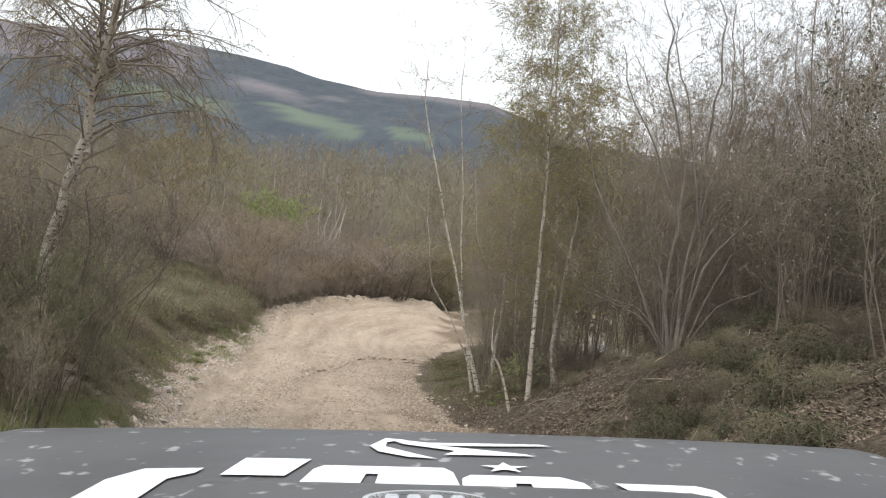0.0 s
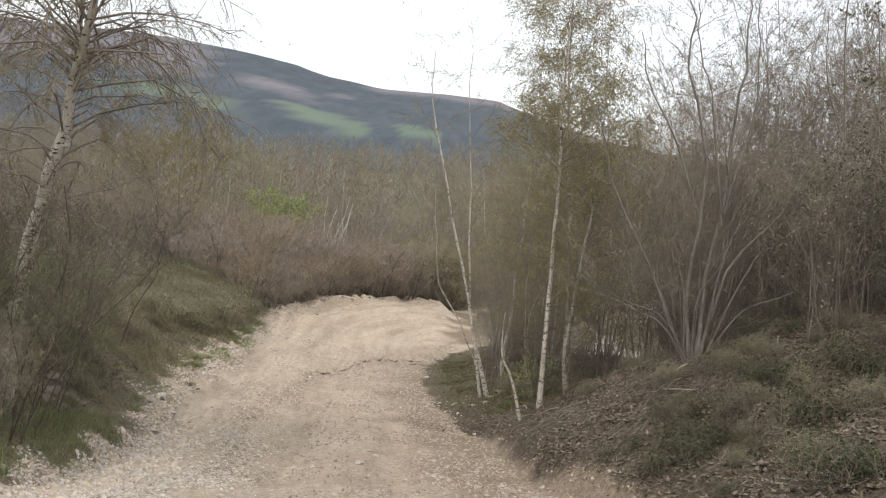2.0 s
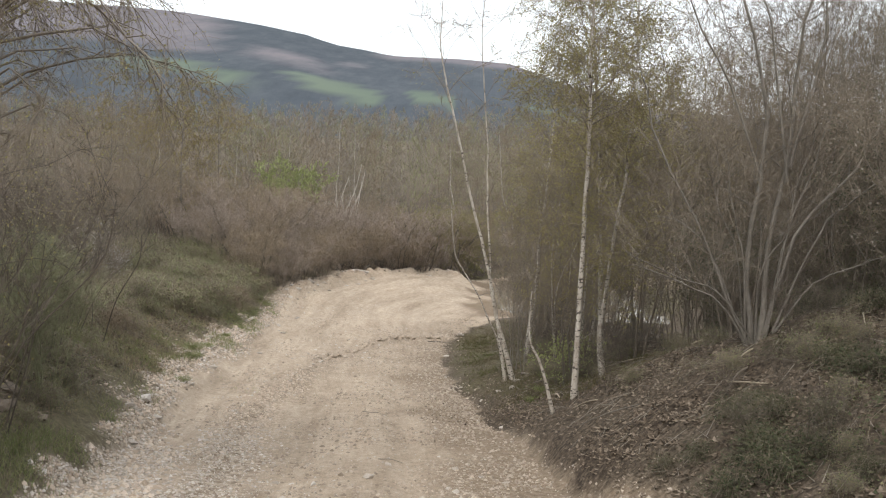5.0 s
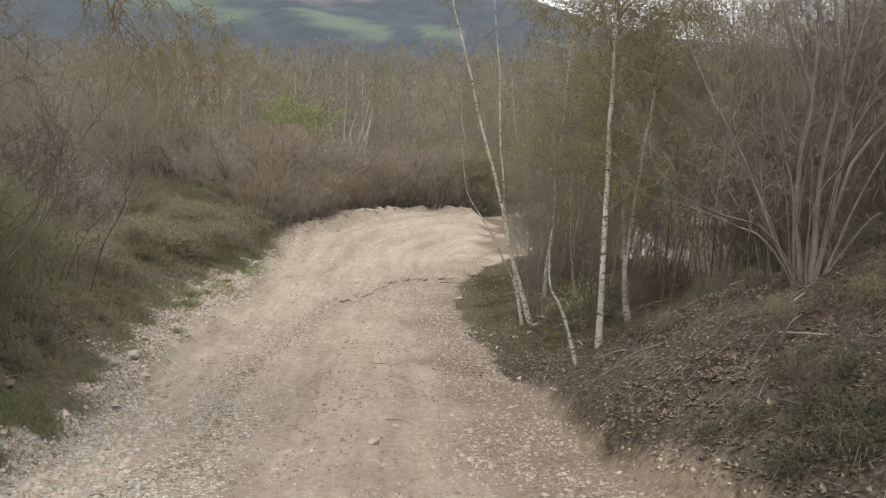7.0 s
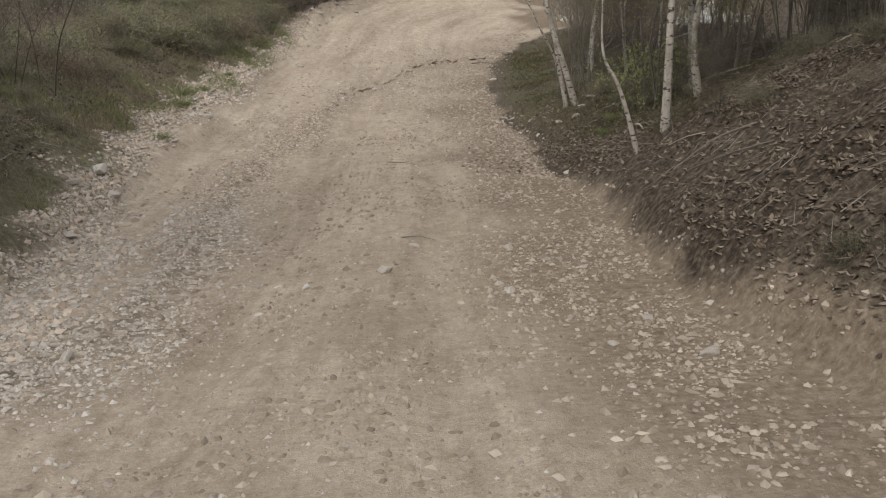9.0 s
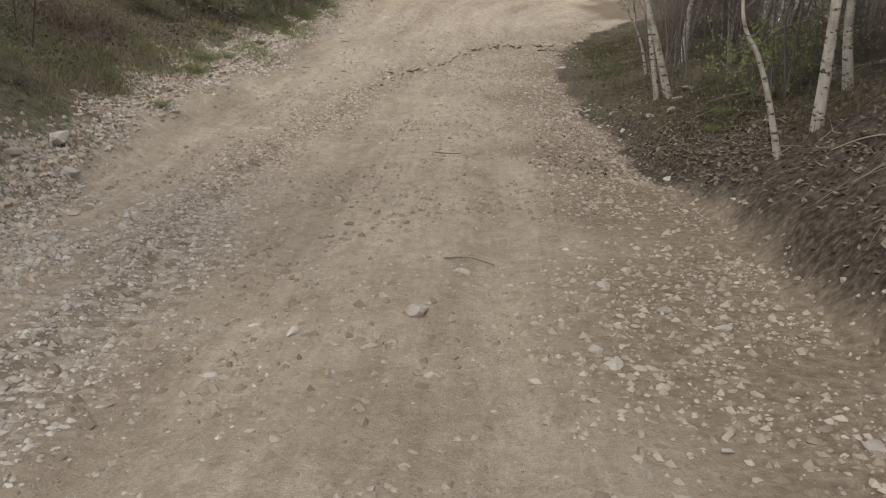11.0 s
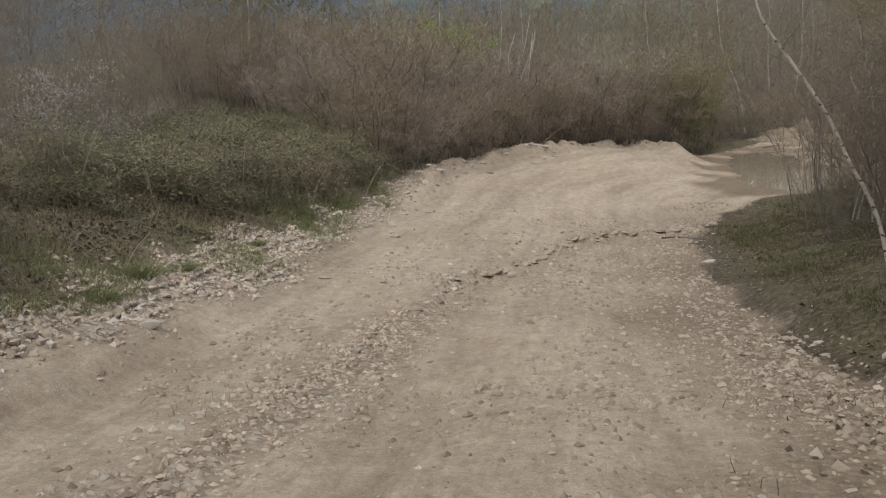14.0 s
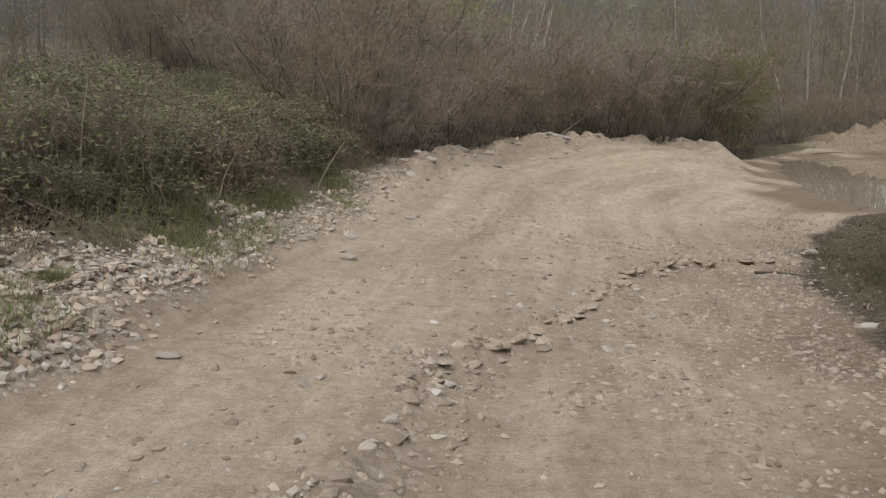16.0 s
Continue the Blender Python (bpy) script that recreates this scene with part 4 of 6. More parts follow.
standing("leaning_birch_sapling", 7, [([(1.12, 26.0, -3.2), (0.96, 26.0, -2.6), (0.69, 26.0, -2.05), (0.42, 26.0, -1.46), (0.07, 26.0, -0.91), (-0.14, 26.0, -0.56), (-0.24, 26.0, -0.17), (-0.35, 26.0, 0.8)], 0.024, 0.008)],
         (BIRCH, GREY, TWIG_GREY, BUD), "thin pale sapling leaning out over the track", "tree", "roadside birches", start=0.35, limbs=7, limb_len=1.0, spread=0.9, rise=0.5, subs=5, sub_len=0.4, twigs=4, twig_len=0.2)

# grey many-stemmed willow on the bank
WILLOW_TRUNKS = [
    ([(4.06, 14.7, -0.3), (3.95, 14.85, 0.9), (4.07, 15.0, 2.55), (3.56, 15.15, 4.27), (3.37, 15.3, 5.54)], 0.039, 0.008),
    ([(4.15, 14.7, -0.3), (4.37, 14.88, 1.13), (4.58, 15.05, 3.08), (4.56, 15.22, 4.46), (4.54, 15.4, 5.66)], 0.039, 0.008),
    ([(4.41, 14.75, 1.9), (4.74, 14.87, 3.27), (4.85, 15.03, 4.55), (4.85, 15.2, 5.64)], 0.020, 0.007),
    ([(4.39, 14.75, 1.7), (4.01, 14.8, 3.68), (3.77, 14.9, 4.44), (3.7, 15.0, 5.21)], 0.018, 0.007),
    ([(4.05, 14.8, 1.75), (3.45, 14.83, 3.16), (3.02, 14.97, 3.91), (2.83, 15.1, 4.68)], 0.018, 0.007)]
WILLOW_LIMBS = [
    ([(4.18, 14.7, -0.3), (4.59, 14.65, 1.16), (5.21, 14.6, 1.92), (5.65, 14.55, 3.09), (5.92, 14.5, 3.9)], 0.026, 0.007),
    ([(4.02, 14.7, -0.4), (3.59, 14.57, 0.03), (3.06, 14.43, 0.29), (2.27, 14.3, 0.56)], 0.016, 0.006),
    ([(4.05, 14.7, -0.4), (3.47, 14.7, 0.58), (2.83, 14.7, 1.77), (2.36, 14.7, 2.78), (2.16, 14.7, 3.43)], 0.022, 0.006),
    ([(4.0, 14.7, -0.4), (3.48, 14.8, 0.67), (3.02, 14.9, 1.11), (2.6, 15.0, 1.17)], 0.013, 0.005),
    ([(4.25, 14.7, -0.3), (4.8, 14.6, 0.32), (5.49, 14.5, 0.68), (6.08, 14.4, 0.92)], 0.016, 0.006),
    ([(4.27, 14.7, -0.3), (4.88, 14.77, 0.99), (5.32, 14.83, 1.5), (5.97, 14.9, 2.03)], 0.018, 0.006),
    ([(4.1, 14.6, -0.4), (3.5, 14.3, 0.2), (2.9, 14.0, 0.45), (2.2, 13.8, 0.75)], 0.013, 0.005)]
wr = np.random.default_rng(88)
WILLOW_SHOOTS = []
for turn in (0.3, 1.4, 2.5, 3.3, 4.6, 5.7):
    reach, tall = wr.uniform(0.6, 1.6), wr.uniform(1.2, 3.4)
    WILLOW_SHOOTS.append(([(4.1 + 0.12 * math.cos(turn), 14.7 + 0.12 * math.sin(turn), -0.4), (4.1 + 0.45 * reach * math.cos(turn), 14.7 + 0.3 * reach * math.sin(turn), 0.35 * tall),
                           (4.1 + 0.8 * reach * math.cos(turn + 0.2), 14.7 + 0.5 * reach * math.sin(turn), 0.7 * tall), (4.1 + reach * math.cos(turn + 0.1), 14.7 + 0.6 * reach * math.sin(turn), tall)], wr.uniform(0.01, 0.018), 0.004))
standing("willow_shrub", 8, WILLOW_TRUNKS + WILLOW_LIMBS + WILLOW_SHOOTS,
    (WILLOW, GREY, TWIG, BUD), "grey bare willow with many spreading stems on the bank", "shrub",
    start=0.2, limbs=11, limb_len=1.7, spread=0.75, rise=0.62, wobble=0.1, subs=11, sub_len=0.6, twigs=4, twig_len=0.24, twig_r=0.0026, sides=8, limb_r=0.013)


# ---------------------------------------------------------------- the woods
def straight_stems(rng, n, tall, spread, r0, fan=0.25):
    out = []
    for _ in range(n):
        a, d = rng.uniform(0, 6.28), rng.uniform(0, spread)
        f = rng.uniform(0.2, 1) * fan
        x, y, h = d * math.cos(a), d * math.sin(a), tall * rng.uniform(0.7, 1.05)
        b = rng.normal(size=4) * 0.04 * h
        out.append(([(x, y, -0.15), (x + f * h * 0.3 * math.cos(a) + b[0], y + f * h * 0.3 * math.sin(a) + b[1], h * 0.4),
                     (x + f * h * 0.6 * math.cos(a) + b[2], y + f * h * 0.6 * math.sin(a) + b[3], h * 0.75), (x + f * h * 0.75 * math.cos(a), y + f * h * 0.75 * math.sin(a), h)],
                    r0 * rng.uniform(0.6, 1.1), min(0.007, 0.3 * r0)))
    return out


def prototype(seed, stems, tall, base_width, r0, fan=0.25, **grow):
    rng = np.random.default_rng(seed)
    return plant(rng, straight_stems(rng, stems, tall, base_width, r0, fan), **grow)


def clear_of_track(x, y, margin):
    dl, dr = outside(x, y)
    return (dl > margin or dr > margin) and float(pool(np.float64(x), np.float64(y))) > 1.5


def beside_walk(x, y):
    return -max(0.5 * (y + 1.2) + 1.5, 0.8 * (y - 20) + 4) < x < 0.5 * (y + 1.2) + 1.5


def spots(rng, n, x0, x1, y0, y1, gap, margin=1.0, test=None):
    """Places in a stretch of the plan, no two nearer than gap."""
    got = []
    for _ in range(n * 40):
        x, y = rng.uniform(x0, x1), rng.uniform(y0, y1)
        if len(got) >= n:
            break
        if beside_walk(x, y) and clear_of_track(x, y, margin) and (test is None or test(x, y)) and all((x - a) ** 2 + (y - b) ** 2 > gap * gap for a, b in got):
            got.append((x, y))
    return got


def stand_of(name, variants, mats, label, category, group, places, rng, size=(0.8, 1.2), lean=4):
    """Copies of a few grown plants at the places."""
    first = []
    for k, (x, y) in enumerate(places):
        m = place(x, y, rng.uniform(0, 360), rng.uniform(*size), rng.uniform(-lean, lean), 0.1)
        if k < len(variants):
            first.append(tree_thing(name, variants[k], mats[k % len(mats)], label, category, group, m))
        else:
            copy_thing(first[rng.integers(0, len(first))], m)


rng = np.random.default_rng(11)
sapling = dict(start=0.08, limbs=14, limb_len=1.5, spread=0.5, rise=0.9, subs=6, sub_len=0.55, twigs=11, twig_len=0.27, twig_r=0.0023, sides=4, leaf=700, leaf_size=0.028, limb_r=0.008)
saplings = [prototype(21, 4, 6.0, 0.6, 0.016, 0.4, **sapling), prototype(22, 5, 5.4, 0.7, 0.014, 0.5, **sapling), prototype(23, 4, 6.6, 0.5, 0.019, 0.32, **sapling), prototype(24, 5, 4.6, 0.8, 0.012, 0.6, **sapling)]
sap_mats = [(BROWN, BROWN, TWIG, HAZEL), (BROWN, BROWN, TWIG, CATKIN), (BROWN, BROWN, TWIG, HAZEL), (BROWN, BROWN, TWIG, OLIVE)]
right_bank = (spots(rng, 38, 4.6, 9, 9, 24, 0.85, 2.6, lambda x, y: not (x < 6.0 and 12.5 < y < 16.5) and x > 4.2 + 0.11 * max(0, 20 - y))
              + spots(rng, 26, 6.5, 13, 16, 32, 1.2, 2.6))
right_bank = [p for p in right_bank if not (p[1] < 14 and p[0] < 7.3)]
stand_of("sapling_clump", saplings, sap_mats, "dense clump of bare brown saplings", "sapling", "bare thicket", right_bank, rng, (0.82, 1.16))
left_wood = spots(rng, 26, -26, -8.0, 9, 44, 1.5, 2.6, lambda x, y: x < -7.5 - 0.16 * (y - 8))
stand_of("sapling_clump", saplings, sap_mats, "dense clump of bare brown saplings", "sapling", "bare thicket", left_wood, rng, (0.65, 1.0))
# thin stems round the roadside birches
thin = dict(start=0.12, limbs=18, limb_len=1.3, spread=0.65, rise=0.8, droop=0.2, subs=8, sub_len=0.5, twigs=7, twig_len=0.28, twig_r=0.0033, sides=5, hang=0.12, wobble=0.05)
young = [prototype(31, 2, 5.6, 0.2, 0.026, 0.1, **{**thin, "leaf": 2200, "leaf_size": 0.03}), prototype(32, 3, 4.6, 0.25, 0.02, 0.16, **{**thin, "leaf": 2200, "leaf_size": 0.03}), prototype(33, 2, 5.0, 0.2, 0.024, 0.12, **thin)]
verge_wood = spots(rng, 9, 6.0, 13, 30, 44, 1.3, 1.6)
stand_of("sapling_clump", saplings[:2], sap_mats, "dense clump of bare brown saplings", "sapling", "bare thicket", verge_wood, rng, (0.7, 1.0))
near_birches = spots(rng, 7, 1.3, 5.6, 19.2, 31, 0.55, 0.9, lambda x, y: x > 1.2 + 0.1 * (y - 19))
stand_of("young_birch", young, [(BROWN, BROWN, TWIG, BUD), (GREY, BROWN, TWIG, BUD), (BROWN, BROWN, TWIG, BUD)],
         "slim young birch stems in a close group", "tree", "roadside birches", near_birches, rng, (0.75, 1.1), 7)

cluster = [(2.6, 33.5), (3.2, 36.0), (3.8, 38.5), (4.4, 35.0), (2.35, 24.7), (2.6, 25.9), (3.0, 25.0), (2.7, 27.5)]
stand_of("young_birch", young[:2], [(BIRCH, BROWN, TWIG, BUD), (BROWN, BROWN, TWIG, BUD)], "slim young birch stems in a close group", "tree", "roadside birches", cluster, rng, (0.85, 1.1), 8)

shoot_grow = dict(start=0.12, limbs=11, limb_len=0.95, spread=0.6, rise=0.85, subs=7, sub_len=0.4, twigs=4, twig_len=0.2, twig_r=0.002, sides=6, limb_r=0.006, wobble=0.22)
shoots = [prototype(34, 3, 3.6, 0.3, 0.012, 0.5, **shoot_grow), prototype(35, 3, 2.8, 0.35, 0.01, 0.6, **shoot_grow)]
stand_of("birch_shoot", shoots, [(GREY, GREY, TWIG, BUD), (WILLOW, GREY, TWIG, BUD)], "thin grey bare shoots at the foot of the birches", "tree", "roadside birches",
         [(1.15, 23.6), (1.5, 23.3), (1.9, 24.4), (1.55, 25.0)], np.random.default_rng(36), (0.75, 1.1), 10)

reeds = [prototype(37, 3, 3.9, 0.45, 0.014, 0.5, **shoot_grow), prototype(38, 4, 3.2, 0.5, 0.011, 0.65, **shoot_grow), prototype(39, 2, 4.6, 0.4, 0.017, 0.4, **shoot_grow)]
stand_of("birch_shoot", reeds, [(WILLOW, GREY, TWIG, BUD), (GREY, BROWN, TWIG, BUD), (BIRCH, GREY, TWIG, BUD)], "clump of thin pale bare stems beside the puddle", "tree", "puddle saplings",
         [(1.8, 36.0), (2.2, 38.0), (2.1, 34.2), (2.5, 36.8), (3.0, 37.4), (2.9, 40.6), (2.8, 35.2), (3.4, 39.2), (2.5, 39.4), (3.5, 36.4), (1.7, 33.0), (2.4, 32.4)], np.random.default_rng(40), (0.7, 1.2), 12)

thick = dict(start=0.04, limbs=8, limb_len=0.9, spread=0.8, rise=0.6, subs=6, sub_len=0.45, twigs=5, twig_len=0.26, twig_r=0.0032, sides=5, limb_r=0.008, wobble=0.2, leaf=300, leaf_size=0.03)
thickets = [prototype(137, 6, 2.3, 0.6, 0.013, 0.75, **thick), prototype(138, 7, 1.7, 0.7, 0.011, 0.95, **thick), prototype(139, 5, 2.9, 0.5, 0.014, 0.55, **thick)]
stand_of("puddle_thicket", thickets, [(BROWN, BROWN, TWIG, HAZEL), (DUSKY, BROWN, TWIG_WARM_HAZED, CATKIN), (GREY, BROWN, TWIG, HAZEL)], "dense brown twiggy thicket between verge and puddle", "shrub", "puddle thicket",
         [(2.8, 35.0), (3.0, 37.0), (3.5, 38.2), (3.2, 36.0), (3.8, 40.0), (4.0, 38.6), (2.7, 33.2), (3.2, 34.0), (2.2, 31.4), (2.7, 32.0), (4.0, 35.0), (2.5, 29.8), (3.5, 31.6), (4.5, 37.4), (4.6, 39.6), (4.3, 36.0), (5.0, 41.2)], np.random.default_rng(140), (0.8, 1.2), 8)

# taller birch wood beyond
tall_grow = dict(start=0.1, limbs=20, limb_len=2.0, spread=0.75, rise=0.75, droop=0.3, subs=5, sub_len=0.6, twigs=4, twig_len=0.5, twig_r=0.0075, hang=0.2, sides=4, leaf=4600, leaf_size=0.055, limb_r=0.02)
talls = [prototype(41, 1, 9.0, 0.1, 0.055, 0.08, **tall_grow), prototype(42, 2, 8.2, 0.5, 0.045, 0.14, **tall_grow), prototype(43, 1, 8.6, 0.1, 0.05, 0.1, **tall_grow), prototype(44, 2, 7.4, 0.8, 0.04, 0.25, **tall_grow), prototype(48, 2, 7.0, 0.7, 0.04, 0.3, **tall_grow)]
tall_mats = [(GREY, BROWN, TWIG_WARM_HAZED, CATKIN), (BROWN, BROWN, TWIG, HAZEL), (BROWN, BROWN, TWIG_PURPLE, HAZEL), (BROWN, BROWN, TWIG_WARM_HAZED, CATKIN), (BROWN, BROWN, TWIG, OLIVE)]
near_wood = spots(rng, 46, -34, 24, 66, 92, 2.2, 1.5, lambda x, y: not (-0.25 < x / y + 0.02 < -0.12 and y < 72)) + spots(rng, 26, -40, -15, 40, 66, 2.6, 3.0, lambda x, y: x / y < -0.27)
stand_of("woodland_birch", talls, tall_mats, "slender birch with a haze of rust and grey-brown twigs", "tree", "birch wood", near_wood, rng, (0.72, 0.96))
gold_grow = {**tall_grow, "leaf": 9000, "leaf_size": 0.055, "limbs": 30, "limb_len": 1.7, "droop": 0.5, "hang": 0.4}
golds = [prototype(145, 1, 9.6, 0.1, 0.06, 0.06, **gold_grow), prototype(146, 2, 8.6, 0.4, 0.05, 0.12, **gold_grow)]
stand_of("budding_birch", golds, [(GREY, BROWN, TWIG_WARM_HAZED, GOLD), (BIRCH, BROWN, TWIG_WARM_HAZED, GOLD)], "tall birch with an ochre-green haze of opening leaves", "tree", "budding birches",
         [(-13.4, 45.5), (-15.2, 47.5), (-12.9, 49.5), (-16.8, 45.0), (-17.5, 50.0), (-14.6, 51.5)], np.random.default_rng(147), (0.92, 1.08), 3)
side_wood = [(9.5, 24), (11, 28), (9.0, 31), (12.5, 33), (10.5, 37), (13, 24), (15, 30), (8.2, 27.5), (14, 39)] + spots(rng, 30, 9, 30, 14, 66, 2.2, 1.5, lambda x, y: not (y > 42 and x < 12)) + spots(rng, 20, -2, 26, 68, 84, 1.8, 0.5)
fine_grow = {**tall_grow, "leaf": 3000, "leaf_size": 0.045, "twigs": 6, "twig_r": 0.005, "limbs": 24}
fine_talls = [prototype(142, 2, 8.2, 0.5, 0.04, 0.14, **fine_grow), prototype(143, 1, 8.6, 0.1, 0.045, 0.1, **fine_grow), prototype(144, 2, 7.4, 0.8, 0.036, 0.25, **fine_grow)]
stand_of("woodland_birch", fine_talls, [(BIRCH, BROWN, TWIG, BUD), (GREY, BROWN, TWIG_WARM_HAZED, CATKIN), (BROWN, BROWN, TWIG, BUD)], "slim birch with a fine brown and olive crown", "tree", "roadside birches",
         [(3.8, 28.5), (4.6, 27.0), (5.2, 29.5), (4.2, 31.0), (5.8, 31.5), (5.0, 33.5), (6.4, 28.0), (6.8, 33.0), (5.6, 25.5), (4.4, 35.0), (7.4, 30.0)], rng, (0.88, 1.08))
behind_willow = spots(rng, 20, 5.6, 12, 17, 29, 0.9, 2.0, lambda x, y: x > 0.26 * (y + 1))
stand_of("woodland_birch", fine_talls, [(BROWN, BROWN, TWIG, HAZEL), (GREY, BROWN, TWIG, HAZEL), (BROWN, BROWN, TWIG, BUD)], "slim bare tree in the thicket behind the willow", "tree", "bare thicket", behind_willow, rng, (0.68, 0.88))
stand_of("woodland_birch", fine_talls, [tall_mats[1], tall_mats[2], (BROWN, BROWN, TWIG, CATKIN)], "slender bare tree in the wood beside the track", "tree", "birch wood", side_wood, rng, (0.88, 1.15))
far_grow = dict(start=0.1, limbs=12, limb_len=2.6, spread=0.65, rise=0.7, droop=0.2, subs=4, sub_len=0.9, twigs=3, twig_len=0.7, twig_r=0.018, hang=0.1, sides=4, leaf=2600, leaf_size=0.12, limb_r=0.03)
fars = [prototype(45, 1, 9.5, 0.1, 0.07, 0.08, **far_grow), prototype(46, 2, 8.5, 0.5, 0.06, 0.2, **far_grow), prototype(47, 2, 9.0, 0.5, 0.06, 0.15, **far_grow), prototype(49, 2, 8.0, 0.6, 0.06, 0.25, **far_grow)]
# far crowns: lightened twig and bud colours in place of distance haze
far_mats = [(BROWN, BROWN, TWIG_WARM_HAZED, CATKIN), (BROWN, BROWN, TWIG, HAZEL), (BROWN, BROWN, TWIG_PURPLE, HAZEL), (BROWN, BROWN, TWIG, OLIVE)]
far_wood = spots(rng, 70, -62, 40, 92, 140, 2.8, 1.5)
stand_of("distant_tree", fars, far_mats, "leafless tree in the far hazy brown wood", "tree", "far wood", far_wood, rng, (0.72, 0.94))


def far_woods(mat, seed, n, label):
    """Crowns of fine twigs over the valley floor, too many to count."""
    q = np.random.default_rng(seed)
    y = 92 + 330 * q.uniform(0, 1, n) ** 1.5
    x = q.uniform(-0.62, 0.5, n) * y
    keep = value_noise(x / 14, y / 22, seed) > -0.12
    x, y = x[keep], y[keep]
    k = len(x)
    tall = q.uniform(4.5, 9.0, k)
    per = 90
    u = q.uniform(0.02, 1, (k, per))
    wide = (0.3 + 1.35 * np.sin(np.pi * np.clip(u * 0.85 + 0.12, 0, 1))) * q.uniform(0.7, 1.2, (k, 1))
    a, r = q.uniform(0, 6.28, (k, per)), np.sqrt(q.uniform(0, 1, (k, per)))
    p = np.stack([x[:, None] + wide * r * np.cos(a), y[:, None] + wide * r * np.sin(a), height(x, y)[:, None] + tall[:, None] * u], -1).reshape(-1, 3)
    d = q.normal(size=p.shape) * np.array([0.28, 0.28, 0.2]) + np.array([0, 0, 0.55])
    bag = Bag()
    spikes(bag, p - d * 0.4, p + d * 0.6, q.uniform(0.018, 0.04, len(p)) * (0.6 + np.repeat(y, per) / 220))
    tagged(new("far_woods", bag.mesh("far_woods", mat)), label, "woods", kind="stuff")


far_woods(CATKIN, 161, 620, "rust-brown birch woods on the valley floor")
far_woods(HAZEL, 162, 1100, "grey-brown leafless woods on the valley floor")
far_woods(OLIVE, 163, 650, "woods with a breath of olive on the valley floor")

# purple-brown shrubs behind the bend
shrub_grow = dict(start=0.05, limbs=9, limb_len=1.1, spread=0.6, rise=0.7, subs=5, sub_len=0.5, twigs=7, twig_len=0.34, twig_r=0.0062, sides=4)
purple_grow = {**shrub_grow, "subs": 6, "twigs": 10, "twig_len": 0.3, "twig_r": 0.0043, "spread": 0.85, "rise": 0.4, "wobble": 0.2, "leaf": 1000, "leaf_size": 0.038}
shrubs = [prototype(51, 8, 3.0, 0.8, 0.02, 1.05, **purple_grow), prototype(52, 9, 2.5, 0.9, 0.018, 1.25, **purple_grow), prototype(53, 8, 3.3, 0.7, 0.02, 0.95, **purple_grow)]
# dark stems put the shade at the dense shrub base into the bark
shrub_mats = [(DUSKY, BROWN, TWIG_PURPLE, HAZEL), (DUSKY, BROWN, TWIG_PURPLE, HEATHER), (DUSKY, BROWN, TWIG_WARM_HAZED, CATKIN)]
bend_shrubs = spots(rng, 92, -19, 0.2, 37.5, 62, 0.9, 1.25, lambda x, y: x > -9 - 0.5 * (66 - y) and y > 36 - 0.9 * (x + 6.5))
stand_of("purple_shrub", shrubs, shrub_mats, "dense purple-brown leafless shrub behind the bend", "shrub", "shrubs behind the bend", bend_shrubs, rng, (0.6, 1.2))
under_grow = dict(start=0.05, limbs=8, limb_len=1.0, spread=0.6, rise=0.6, subs=6, sub_len=0.5, twigs=9, twig_len=0.32, twig_r=0.0042, sides=4, leaf=400, leaf_size=0.042)
unders = [prototype(55, 5, 2.2, 0.6, 0.016, 1.1, **under_grow), prototype(56, 5, 1.8, 0.7, 0.014, 1.3, **under_grow)]
near_places = (spots(rng, 16, -28, -8.6, 13, 42, 1.7, 2.6, lambda x, y: x < -8 - 0.12 * (y - 8)) + spots(rng, 20, 4.2, 10, 9, 26, 1.0, 2.2, lambda x, y: not (x < 5.2 and 12.5 < y < 15)))
under_places = (spots(rng, 26, -26, 22, 64, 86, 1.8, 1.0) + spots(rng, 36, -10, 0, 36, 56, 0.7, 1.15, lambda x, y: 1.15 < outside(x, y)[0] < 2.6) + spots(rng, 34, 0.5, 22, 63.5, 70, 1.0, 0.5, lambda x, y: not (5.5 < x < 11 and y < 66)))
low_places = spots(rng, 14, 1.2, 4.5, 22, 32, 0.8, 1.5) + [(2.6, 18.6), (3.1, 19.4), (2.4, 19.8), (3.6, 18.4), (3.4, 20.6), (2.9, 21.8), (3.8, 22.4), (2.4, 22.6)] + spots(rng, 24, 2.4, 7, 17, 40, 0.8, 2.0)
fine_under = {**under_grow, "twig_r": 0.0024, "twigs": 9, "subs": 6, "limbs": 9, "limb_r": 0.006, "leaf": 1200, "leaf_size": 0.035}
near_unders = [prototype(155, 4, 2.2, 0.6, 0.014, 0.7, **fine_under), prototype(156, 4, 1.8, 0.7, 0.012, 0.8, **fine_under)]
stand_of("undergrowth_shrub", near_unders, [(BROWN, BROWN, TWIG, HAZEL), (BROWN, BROWN, TWIG, BRAMBLE)], "leafless brown undergrowth shrub in the thicket", "shrub", "woodland undergrowth", near_places, rng, (0.7, 1.3))
stand_of("undergrowth_shrub", unders, [(DUSKY, BROWN, TWIG_PURPLE, HAZEL), (DUSKY, BROWN, TWIG_WARM_HAZED, CATKIN)], "leafless brown undergrowth shrub in the wood", "shrub", "woodland undergrowth", under_places, rng, (0.7, 1.3))
